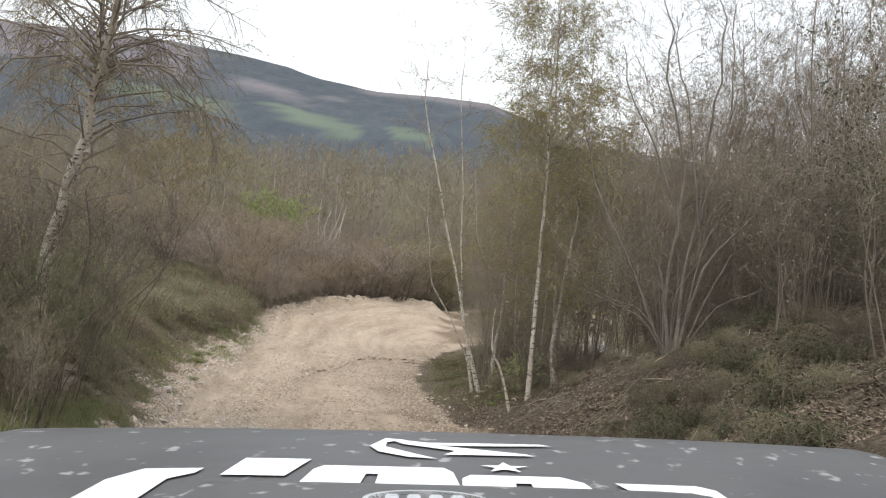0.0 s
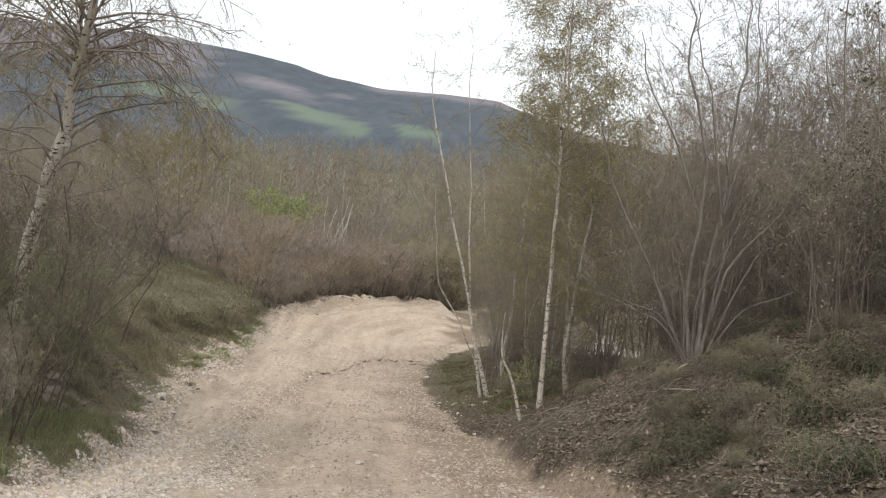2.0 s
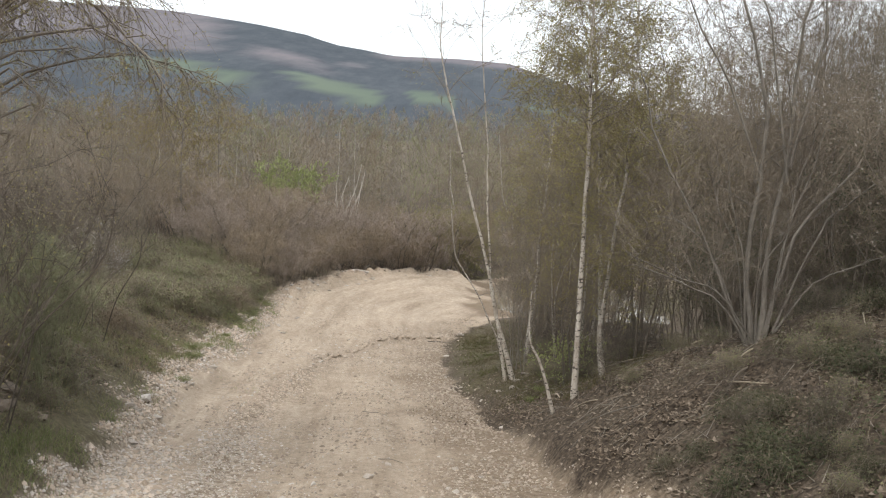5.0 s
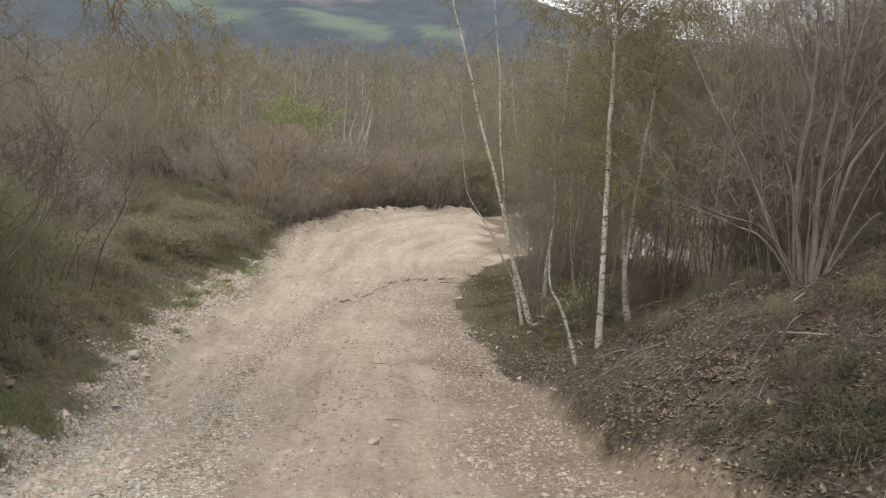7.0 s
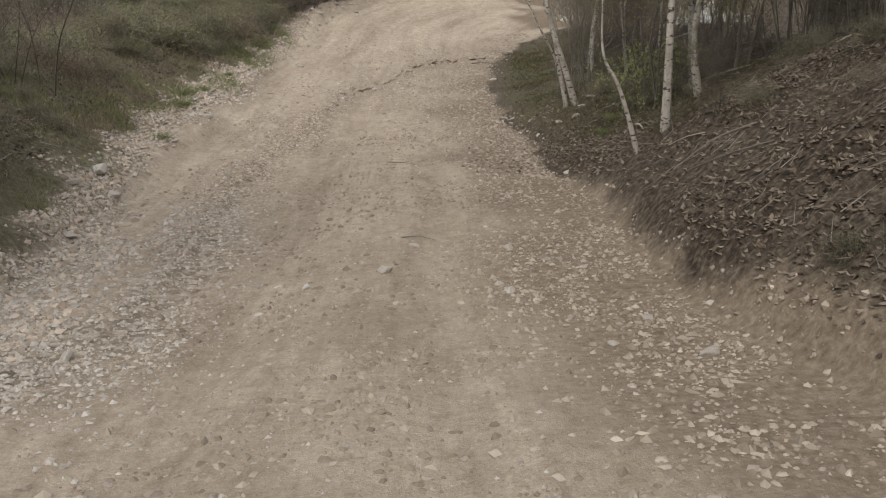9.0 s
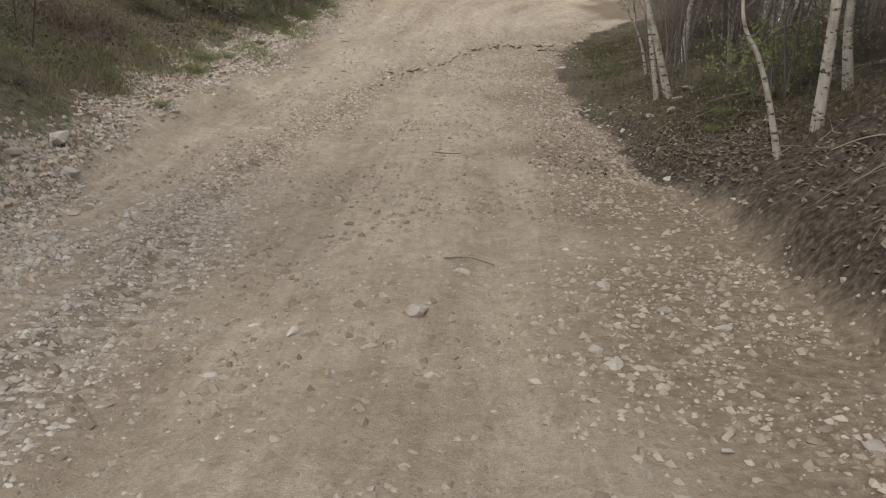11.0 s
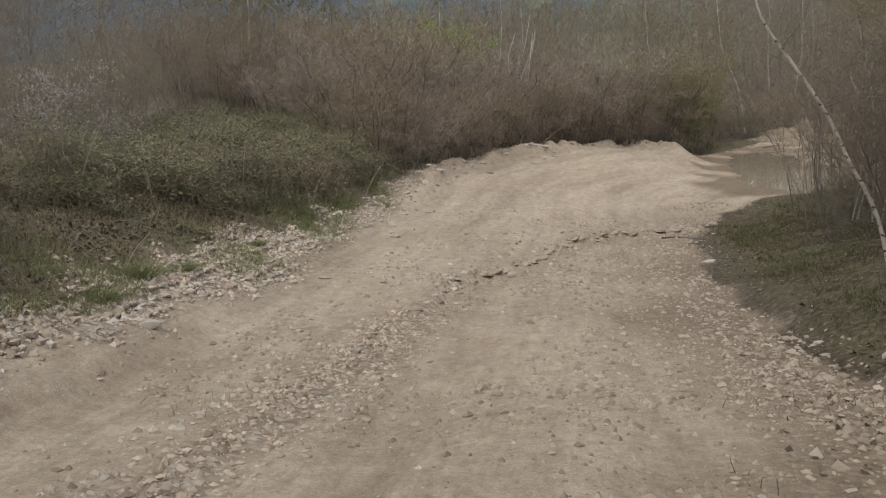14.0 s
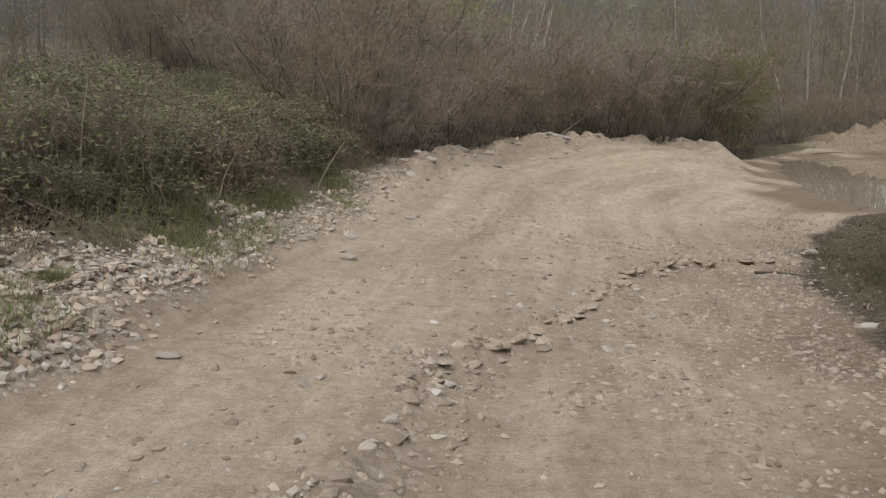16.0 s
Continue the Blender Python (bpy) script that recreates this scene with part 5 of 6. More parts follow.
low_places += spots(rng, 30, 2.2, 7, 8.5, 17, 0.6, 0.9) + [(1.6, 33.0), (2.2, 35.0), (2.8, 37.0), (3.2, 39.0), (2.4, 31.6), (3.6, 36.0), (4.2, 40.0), (3.0, 34.0), (2.0, 36.4), (3.4, 37.8), (1.5, 31.2), (2.7, 35.8), (3.0, 28.5), (3.6, 29.4), (2.6, 29.6), (3.2, 30.6), (2.4, 31.2), (4.0, 31.0), (2.2, 28.2), (3.6, 32.2), (2.8, 33.0), (4.4, 29.8)]
stand_of("low_brush", near_unders, [(DUSKY, BROWN, TWIG_DARK, HEATHER), (BROWN, BROWN, TWIG, BRAMBLE)], "low fine brown brush at the foot of the birches", "shrub", "bank brush", low_places, rng, (0.35, 0.65))
# dull green bushes in the thicket on the bank
hedge_grow = {**shrub_grow, "twig_r": 0.003, "leaf": 6500, "leaf_size": 0.042}
hedges = [prototype(65, 7, 3.4, 0.8, 0.024, 0.5, **hedge_grow), prototype(66, 8, 2.6, 0.9, 0.02, 0.6, **hedge_grow)]
stand_of("evergreen_bush", hedges, [(BROWN, BROWN, TWIG, HEDGE), (BROWN, BROWN, TWIG_GREY, HEDGE)], "dull green leafy bush in the bank thicket", "bush", "bank bushes",
         [(6.6, 11.2), (7.4, 12.6), (6.4, 13.4), (8.0, 11.0), (7.6, 14.4), (6.9, 15.6), (8.6, 13.2), (5.9, 9.6), (6.9, 9.2), (8.3, 16.2)] + spots(rng, 8, 4.4, 9, 17, 30, 1.6, 2.6), rng, (0.75, 1.0))
stand_of("evergreen_bush", hedges, [(BROWN, BROWN, TWIG, BRAMBLE), (BROWN, BROWN, TWIG_GREY, BRAMBLE)], "low green bush at the wood edge beyond the puddle", "bush", "wood edge bushes",
         [(1.6, 63.4), (2.8, 63.8), (4.0, 64.6), (5.2, 65.4), (12.5, 66)], rng, (0.45, 0.62))
# brush on the left bank in front of the wood, thin and low
brush_grow = dict(start=0.1, limbs=9, limb_len=0.9, spread=0.55, rise=0.75, subs=6, sub_len=0.36, twigs=6, twig_len=0.22, twig_r=0.0028, sides=5, leaf=260, leaf_size=0.025)
brush = [prototype(57, 5, 2.0, 0.4, 0.013, 0.95, **brush_grow), prototype(58, 6, 1.5, 0.5, 0.011, 1.1, **brush_grow), prototype(59, 4, 2.5, 0.4, 0.014, 0.75, **brush_grow)]
stand_of("bank_brush", brush, [(DUSKY, DUSKY, TWIG_DARK, BUD), (BROWN, DUSKY, TWIG, BUD), (DUSKY, DUSKY, TWIG_DARK, BUD)], "loose bare brush with thin dark stems on the bank", "shrub", "bank brush",
         [(-4.75, 10.2), (-5.0, 9.8), (-5.1, 10.9), (-4.5, 9.0), (-5.3, 12.3)] + spots(rng, 44, -11, -5.0, 8.0, 20, 0.7, 1.2, lambda x, y: x < -5.4 - 0.16 * max(0, y - 10)), rng, (0.75, 1.1), 8)
broom_grow = dict(start=0.05, limbs=14, limb_len=0.7, spread=0.35, rise=1.0, subs=8, sub_len=0.35, twigs=8, twig_len=0.24, twig_r=0.0028, sides=4)
stand_of("budding_bush", [prototype(68, 4, 0.75, 0.25, 0.008, 0.7, start=0.1, limbs=6, limb_len=0.4, spread=0.7, rise=0.6, subs=4, sub_len=0.2, twigs=3, twig_len=0.1, twig_r=0.0025, sides=4, leaf=700, leaf_size=0.04)], [(BROWN, BROWN, TWIG, FRESH)], "small bush in yellow-green leaf between the birches", "bush", "",
         [(2.15, 19.9), (2.5, 20.3), (1.9, 20.6)], rng, (0.9, 1.1))
stand_of("broom_bush", [prototype(60, 6, 1.5, 0.25, 0.012, 0.6, **broom_grow)], [(BROOM, BROOM, BROOM, BUD)], "green wiry broom bush on the bank", "bush", "broom bushes",
         [(-6.2, 10.2), (-6.9, 11.4), (-5.9, 13.0), (-7.4, 13.4), (-5.05, 10.6), (-5.6, 14.6), (-6.3, 15.4), (-5.4, 9.2), (-6.0, 8.4), (-7.0, 9.2)], rng, (0.7, 1.1))
standing("bent_sapling", 12, [([(-5.1, 11.2, -1.6), (-4.95, 11.2, -0.6), (-4.55, 11.1, 0.3), (-4.42, 11.0, 0.9), (-4.5, 10.9, 1.5)], 0.022, 0.007)], (DUSKY, DUSKY, TWIG_DARK, BUD),
         "thin dark sapling bent in a bow on the bank", "sapling", "", start=0.3, limbs=9, limb_len=1.2, spread=0.95, rise=0.3, subs=6, sub_len=0.4, twigs=5, twig_len=0.22, twig_r=0.0028, sides=6)

# single bushes that stand out
green = prototype(61, 9, 4.2, 0.9, 0.03, 0.55, **{**shrub_grow, "leaf": 15000, "leaf_size": 0.1})
stand_of("green_bush", [green], [(BROWN, BROWN, TWIG, FRESH)], "bush in fresh light green leaf at the wood edge", "bush", "", [(-12.0, 62.5)], rng, (1.3, 1.32))
olive = prototype(62, 8, 3.4, 0.8, 0.03, 0.45, **{**shrub_grow, "leaf": 12000, "leaf_size": 0.07})
stand_of("budding_bush", [olive], [(BROWN, BROWN, TWIG, LIME)], "tall bush with olive buds beside the bend", "bush", "", [(-1.7, 55.6), (-0.4, 57.0), (-2.6, 57.2), (0.3, 59.2), (-1.2, 59.5)], rng, (0.85, 1.05))
BLOSSOM_PLACES = [(-11.9, 31.0), (-12.9, 31.4), (-11.0, 31.3)]
white = prototype(63, 8, 2.4, 0.9, 0.025, 0.7, **{**shrub_grow, "leaf": 5200, "leaf_size": 0.04})
stand_of("blackthorn", [white], [(BROWN, BROWN, TWIG, BLOSSOM)], "blackthorn in white blossom among bare shrubs", "shrub", "", BLOSSOM_PLACES, rng, (0.58, 0.68))
dead = [prototype(64, 9, 4.0, 0.8, 0.03, 0.6, start=0.5, limbs=3, limb_len=0.6, spread=0.6, rise=0.6, subs=2, sub_len=0.2, twigs=1, twig_len=0.1, sides=5)]
stand_of("dead_stump", dead, [(PALE, PALE, TWIG_GREY, BUD)], "bleached broken stems of a dead shrub", "dead wood", "", [(-9.5, 61.0), (-8.9, 61.6)], rng, (1.22, 1.3))
for k, (x, y) in enumerate([(-9.2, 66), (-8.4, 68), (-15.6, 63), (-13.6, 70), (3.2, 68), (-1.3, 73), (6.0, 71), (7.2, 74), (5.2, 76)]):
    p = np.random.default_rng(70 + k)
    dx = -2.0 if k == 4 else p.uniform(-0.5, 0.5)
    standing("pale_birch", 80 + k, [([(x, y, -9), (x + dx * 0.25, y, at(x, y) + 2.4), (x + dx * 0.7, y, at(x, y) + 5), (x + dx, y, at(x, y) + p.uniform(7.5, 9.5))], 0.06, 0.012)],
             (BIRCH, GREY, TWIG, BUD), "white-stemmed birch standing out at the wood edge", "tree", "birch wood", **{**tall_grow, "limbs": 16, "start": 0.3, "leaf": 500, "subs": 5, "wobble": 0.06})


# ---------------------------------------------------------------- brambles, ivy, grass and dead stalks
def bramble_mound(seed, wide, tall, n, leaf_n, leaf_size, stalks=26):
    """Arching canes with small leaves over a low mound."""
    g = np.random.default_rng(seed)
    cane, leaf_bag = Bag(), Bag()
    c = []
    for _ in range(stalks):
        a, l = g.uniform(0, 6.28), g.uniform(0.5, 1.0) * wide
        b = g.normal(size=2) * 0.25 * wide
        t = np.linspace(0, 1, 7)[:, None]
        p = np.concatenate([b[0] + l * math.cos(a) * t, b[1] + l * math.sin(a) * t, tall * g.uniform(0.6, 1.2) * 4 * t * (1 - t) * 0.9 + 0.05], 1) + g.normal(size=(7, 3)) * 0.03
        tube(cane, p, 0.006 * (1 - 0.6 * t[:, 0]), 3)
        c.append(p[1:])
    c = np.concatenate(c)
    pick = c[g.integers(0, len(c), leaf_n)] + g.normal(size=(leaf_n, 3)) * np.array([0.16, 0.16, 0.13])
    pick[:, 2] = np.abs(pick[:, 2])
    leaves(leaf_bag, pick, leaf_size, g, flat=0.5)
    twig = Bag()
    b0 = c[g.integers(0, len(c), n)]
    spikes(twig, b0, b0 + g.normal(size=(n, 3)) * np.array([0.16, 0.16, 0.14]), 0.003)
    return cane, twig, leaf_bag


def mound_things(name, variants, mats, label, category, group, places, rng, size):
    first = []
    for k, (x, y) in enumerate(places):
        m = place(x, y, rng.uniform(0, 360), rng.uniform(*size), 0, 0.06)
        if k < len(variants):
            ob = tagged(new(name), label, category, group)
            for nm, bag, mat in zip(("cane_tangle", "twig_mass", "foliage"), variants[k], mats):
                tagged(part(nm, bag.mesh(nm, mat), mat, ob), kind="stuff")
            ob.matrix_basis = m
            first.append(ob)
        else:
            copy_thing(first[rng.integers(0, len(first))], m)


mounds = [bramble_mound(91, 0.9, 0.75, 900, 1500, 0.07), bramble_mound(92, 1.1, 0.6, 900, 1500, 0.075), bramble_mound(93, 0.8, 0.85, 1200, 900, 0.065)]
left_mounds = spots(np.random.default_rng(96), 20, -9.5, -6.0, 27, 37, 0.7, 1.55, lambda x, y: outside(x, y)[0] < 2.4) + spots(rng, 170, -14, -6.2, 19.5, 42, 0.55, 1.8, lambda x, y: not (x < -9.3 and 25 < y < 33) and (y > 27 or outside(x, y)[0] > 2.5))
mound_things("bramble", mounds, (TWIG, TWIG, BRAMBLE), "low tangled bramble with dull green and reddish leaves", "bramble", "brambles", left_mounds[0::2], rng, (0.5, 1.0))
mound_things("bramble", [mounds[1], mounds[2]], (TWIG, TWIG, BRIAR), "dark green bramble on the bank", "bramble", "brambles", left_mounds[1::4], rng, (0.5, 0.9))
mound_things("bramble", [mounds[2], mounds[0]], (TWIG_WARM_HAZED, TWIG_WARM_HAZED, DRY), "bramble tangle with withered brown leaves", "bramble", "brambles", left_mounds[3::4], rng, (0.45, 0.85))
ivies = [bramble_mound(94, 0.8, 0.45, 200, 1700, 0.06, 20), bramble_mound(95, 0.7, 0.55, 250, 1300, 0.06, 20)]
right_mounds = [(4.1, 9.6), (4.9, 11.2), (5.2, 10.2), (5.0, 12.2), (5.8, 12.8), (3.0, 8.6), (4.2, 11.6), (2.75, 10.6), (2.95, 11.2), (2.7, 11.6), (3.2, 10.9), (2.45, 11.95), (3.1, 11.9), (3.4, 11.5), (3.5, 10.4)] + spots(rng, 5, 2.4, 4.5, 7.5, 13.0, 0.7, 0.9) + spots(rng, 12, 3.2, 9, 7.0, 13.2, 0.7, 1.2) + spots(rng, 8, 4.6, 10, 13, 19, 0.7, 2)
mound_things("ivy_patch", ivies, (TWIG, TWIG, IVY), "patch of dark green ivy and bramble on the bank", "ivy", "bank ivy", right_mounds, rng, (0.45, 0.85))
mound_things("low_bramble", [mounds[2]], (TWIG, TWIG, BRAMBLE), "thin bramble under the birches", "bramble", "brambles",
             spots(rng, 14, 1.6, 5, 19, 28, 0.8, 0.9) + spots(rng, 12, 2.6, 6, 12, 18, 0.8, 1.4) + [(3.6, 10.2), (4.4, 10.6), (3.9, 11.0), (4.6, 9.2), (3.3, 9.4), (4.5, 12.4), (5.6, 11.4), (3.7, 8.7), (6.0, 10.6)] + [(-5.6, 15.5), (-6.0, 16.5), (-6.4, 15.2), (-5.4, 14.2), (-6.6, 17.2), (-5.9, 17.8), (-5.2, 13.2)] + spots(rng, 40, -10, -4.6, 6, 19, 0.6, 1.6), rng, (0.4, 0.75))


def scatter(n, x0, x1, y0, y1, keep, g):
    x, y = g.uniform(x0, x1, n), g.uniform(y0, y1, n)
    k = g.uniform(0, 1, n) < keep(x, y)
    x, y = x[k], y[k]
    return np.stack([x, y, height(x, y)], 1)


def grass_blades(name, n, area, keep, tall, mat, label, seed):
    g = np.random.default_rng(seed)
    p = scatter(n, *area, keep, g)
    d = g.normal(size=p.shape) * 0.45
    d[:, 2] = g.uniform(0.5, 1.2, len(p))
    bag = Bag()
    ll = (tall * g.uniform(0.4, 1.3, len(p)))[:, None]
    pm = p + d * ll * 0.55
    pe = p + d * ll * 0.9 + g.normal(size=p.shape) * 0.25 * ll * np.array([1, 1, 0.3])
    bent(bag, p - np.array([0, 0, 0.01]), pm, pe, 0.003)
    tagged(new(name, bag.mesh(name, mat)), label, "grass", kind="stuff")


def left_grass(x, y):
    c = covers(x, y)
    between = 0.85 * c["road"] * smooth(0.3, 0.7, outside(x, y)[0]) * smooth(0.06, 0.26, value_noise(x * 1.3, y * 0.7, 73)) * (y < 33)
    return np.maximum(c["grass"] * (1 - c["road"] * 0.8) * smooth(-0.12, 0.2, value_noise(x * 0.7, y * 0.7, 71) + 0.08), between)


grass_blades("verge_grass", 160000, (-8.5, -4.0, 7, 35), left_grass, 0.13, GRASS, "short green grass with dry blades along the verge", 101)
grass_blades("bank_grass", 110000, (-0.9, 5.0, 17, 44), lambda x, y: 0.75 * smooth(0.15, 1.1, outside(x, y)[1] + 1.3 * value_noise(x * 1.1, y * 1.1, 74)) * smooth(-0.25, 0.25, value_noise(x * 0.8, y * 0.8, 72)), 0.1, DRYGRASS, "thin yellowish dead grass on the birch verge", 102)
grass_blades("left_bank_grass", 90000, (-11, -4.4, 7, 27), lambda x, y: 0.5 * smooth(0.7, 1.4, outside(x, y)[0]) * smooth(-0.25, 0.2, value_noise(x * 0.9, y * 0.9, 76)), 0.11, LEANGRASS, "rough olive and straw grass on the bank", 105)
grass_blades("dead_bracken", 62000, (-12, -4.3, 6.5, 38), lambda x, y: (0.8 - 0.25 * smooth(20, 24, y)) * smooth(0.8, 1.5, outside(x, y)[0]) * smooth(-0.3, 0.25, value_noise(x * 0.7, y * 0.7, 78)), 0.34, BRACKEN, "brown and straw dead stems tangled over the bank", 106)
grass_blades("moss_grass", 80000, (-0.8, 4.0, 18, 44), lambda x, y: 0.9 * np.maximum(smooth(0.3, 0.9, outside(x, y)[1]) * smooth(0.02, 0.3, value_noise(x * 0.9 + 7, y * 0.9, 75)), np.exp(-((x - 1.8) / 0.6) ** 2 - ((y - 19.9) / 1.1) ** 2)), 0.07, MOSS, "patches of short olive green moss and grass on the verge", 104)


def tuft(seed, n, tall, wide):
    g = np.random.default_rng(seed)
    bag = Bag()
    p = np.concatenate([g.normal(size=(n, 2)) * wide, np.zeros((n, 1)) - 0.02], 1)
    d = np.concatenate([p[:, :2] * 1.4 / wide * 0.35 + g.normal(size=(n, 2)) * 0.25, g.uniform(0.6, 1.1, (n, 1))], 1) * tall
    bent(bag, p, p + d * 0.6, p + d + np.array([0, 0, -0.25 * tall]) + g.normal(size=(n, 3)) * 0.03, 0.0022)
    return bag


tuft_mesh = tuft(103, 420, 0.2, 0.12).mesh("grass_tuft", GRASS)
for k, (x, y, s) in enumerate([(-6.36, 23.8, 1.0), (-6.2, 24.6, 0.6), (-5.4, 20.0, 0.6), (-6.0, 22.7, 0.6), (-6.3, 26.6, 0.5), (1.75, 20.2, 0.6), (1.5, 19.4, 0.5), (2.1, 21.4, 0.6), (1.9, 22.2, 0.5)]):
    ob = tagged(new("grass_tuft", tuft_mesh), "tuft of green grass among stones", "grass tuft", "grass tufts")
    ob.matrix_basis = place(x, y, k * 77, s, 0, 0.0)

# dead stalks that stand up along the left verge
g = np.random.default_rng(111)
for x, y, h, lean in [(-7.35, 28.6, 0.95, 4), (-6.95, 30.4, 0.6, 18), (-7.6, 26.5, 0.85, -14), (-7.15, 31.6, 0.55, -25), (-8.0, 25.4, 1.0, 24), (-7.8, 29.6, 0.8, -32), (-6.9, 33.2, 0.7, 30), (-8.2, 27.4, 0.8, 40), (-6.6, 24.0, 0.5, 35)]:
    bag = Bag()
    a = math.radians(lean)
    tube(bag, curve([(0, 0, -0.05), (math.sin(a) * h * 0.5, 0.03, math.cos(a) * h * 0.5), (math.sin(a) * h + 0.06, 0.05, math.cos(a) * h)], 6, g, 0.008), np.linspace(0.009, 0.004, 6), 5)
    ob = tagged(new("dead_stalk", bag.mesh("dead_stalk", STRAW)), "pale dead stalk standing in the brambles", "stalk", "dead stalks")
    ob.location = (x, y, at(x, y))


# ---------------------------------------------------------------- leaf litter and fallen sticks
def litter_field(name, n, area, keep, size, label, seed, mat):
    g = np.random.default_rng(seed)
    p = scatter(n, *area, keep, g) + np.array([0, 0, 0.012])
    bag = Bag()
    leaves(bag, p, size, g, flat=0.65)
    tagged(new(name, bag.mesh(name, mat)), label, "leaf litter", kind="stuff")


litter_field("fallen_leaves", 180000, (-0.6, 8, 7, 44), lambda x, y: smooth(0.25, 0.5, outside(x, y)[1] + 0.3 * smooth(15, 19, y)) * smooth(-0.35, 0.3, value_noise(x * 0.8, y * 0.8, 81)) * (1 - 0.85 * smooth(20, 25, y)), 0.066, "brown fallen leaves on the wooded bank", 121, DRY)
litter_field("fallen_leaves", 110000, (-11, -4.2, 6, 36), lambda x, y: smooth(0.8, 1.8, outside(x, y)[0]) * smooth(-0.3, 0.3, value_noise(x * 0.8, y * 0.8, 82)), 0.08, "brown fallen leaves under the brambles", 122, DRY)


def twig_litter(name, n, area, keep, label, seed):
    q = np.random.default_rng(seed)
    p = scatter(n, *area, keep, q) + np.array([0, 0, 0.02])
    a, ll = q.uniform(0, 6.28, len(p)), q.uniform(0.1, 0.45, len(p))
    e = p + np.stack([np.cos(a) * ll, np.sin(a) * ll, q.uniform(-0.02, 0.12, len(p))], 1)
    e[:, 2] += height(e[:, 0], e[:, 1]) - height(p[:, 0], p[:, 1])
    bag = Bag()
    spikes(bag, p, e, q.uniform(0.002, 0.006, len(p)))
    tagged(new(name, bag.mesh(name, TWIG_GREY)), label, "twigs", kind="stuff")


twig_litter("fallen_twigs", 3500, (1.0, 8, 7, 34), lambda x, y: smooth(0.4, 0.9, outside(x, y)[1]), "grey fallen twigs strewn over the wooded bank", 125)
twig_litter("fallen_twigs", 6000, (-11, -4.5, 6, 36), lambda x, y: smooth(1.0, 2.0, outside(x, y)[0]), "grey fallen twigs strewn under the brambles", 126)


def stick(pts, r, label, mat=BROWN):
    bag = Bag()
    p = np.array([(x, y, at(x, y) + h) for x, y, h in pts])
    foot = Vector(p[0])
    p = curve(p - p[0], 8)
    tube(bag, p, np.linspace(r, r * 0.55, 8), 6)
    ob = tagged(new("fallen_stick", bag.mesh("fallen_stick", mat, True)), label, "stick", "fallen sticks")
    ob.location = foot


stick([(-1.72, 19.42, 0.01), (-1.6, 19.4, 0.02), (-1.5, 19.46, 0.015), (-1.42, 19.58, 0.01)], 0.008, "dry brown twig lying on the track")
stick([(-4.62, 23.55, 0.01), (-4.5, 23.62, 0.015), (-4.42, 23.75, 0.01)], 0.007, "dry pale twig lying on the track", STRAW)
stick([(-0.95, 14.9, 0.012), (-0.78, 15.0, 0.02), (-0.6, 14.98, 0.012)], 0.006, "dry brown twig lying on the track")
stick([(-5.75, 44.7, 0.1), (-5.25, 45.3, 0.12), (-4.72, 45.9, 0.1)], 0.085, "bleached log on the spoil bank", PALE)
stick([(2.69, 25.15, 0.02), (2.95, 25.3, 0.12), (3.2, 25.4, 0.32), (3.6, 25.4, 0.42)], 0.022, "bleached branch arching over the bank", PALE)
stick([(2.6, 25.4, 0.02), (2.8, 25.6, 0.2), (3.0, 25.8, 0.42)], 0.012, "bleached branch arching over the bank", PALE)
stick([(-1.2, 33.9, 0.02), (-0.9, 34.2, 0.03), (-0.5, 34.3, 0.02)], 0.02, "grey stick at the track edge", GREY)
stick([(3.2, 59.2, 0.03), (3.8, 59.5, 0.06), (4.4, 59.9, 0.04)], 0.025, "dark branch at the far shore of the puddle")
stick([(-5.2, 46.3, 0.05), (-4.7, 46.8, 0.35), (-4.3, 47.1, 0.5)], 0.025, "bare dead branch sticking out of the spoil", GREY)
g = np.random.default_rng(131)
for _ in range(26):
    x, y = g.uniform(1.8, 6), g.uniform(9.5, 24)
    if outside(x, y)[1] > 0.6:
        a, l = g.uniform(0, 6.28), g.uniform(0.3, 1.1)
        stick([(x, y, 0.03), (x + l * 0.5 * math.cos(a), y + l * 0.5 * math.sin(a), 0.08), (x + l * math.cos(a), y + l * math.sin(a), 0.05)], g.uniform(0.006, 0.016), "dead stick lying on the leafy bank", [GREY, BROWN, STRAW][g.integers(0, 3)])


# ---------------------------------------------------------------- stones
def stone_shape(g, flat=0.6, mat=STONE):
    bm = bmesh.new()
    bmesh.ops.create_icosphere(bm, subdivisions=2, radius=0.5)
    k = g.uniform(0, 50, 3)
    s = np.array([1.0, g.uniform(0.6, 0.9), flat * g.uniform(0.7, 1.1)])
    cuts = [Vector(g.normal(size=3)).normalized() for _ in range(12)]
    for v in bm.verts:
        for c in cuts:
            d = v.co.dot(c) - 0.27
            if d > 0:
                v.co -= c * d * 0.97
        v.co *= 1 + 0.16 * noise.noise(v.co * 3 + Vector(k))
        v.co = Vector((v.co.x * s[0], v.co.y * s[1], v.co.z * s[2]))
    me = bpy.data.meshes.new("stone")
    bm.to_mesh(me)
    bm.free()
    me.materials.append(mat)
    return me


g = np.random.default_rng(141)
stone_meshes = [stone_shape(g, f) for f in (0.36, 0.46, 0.3, 0.6, 0.42, 0.5)]
bank_meshes = [stone_shape(np.random.default_rng(142 + k), 0.5, BANKROCK) for k in range(3)]
crust_meshes = [stone_shape(np.random.default_rng(145 + k), 0.26, CRUST) for k in range(4)]


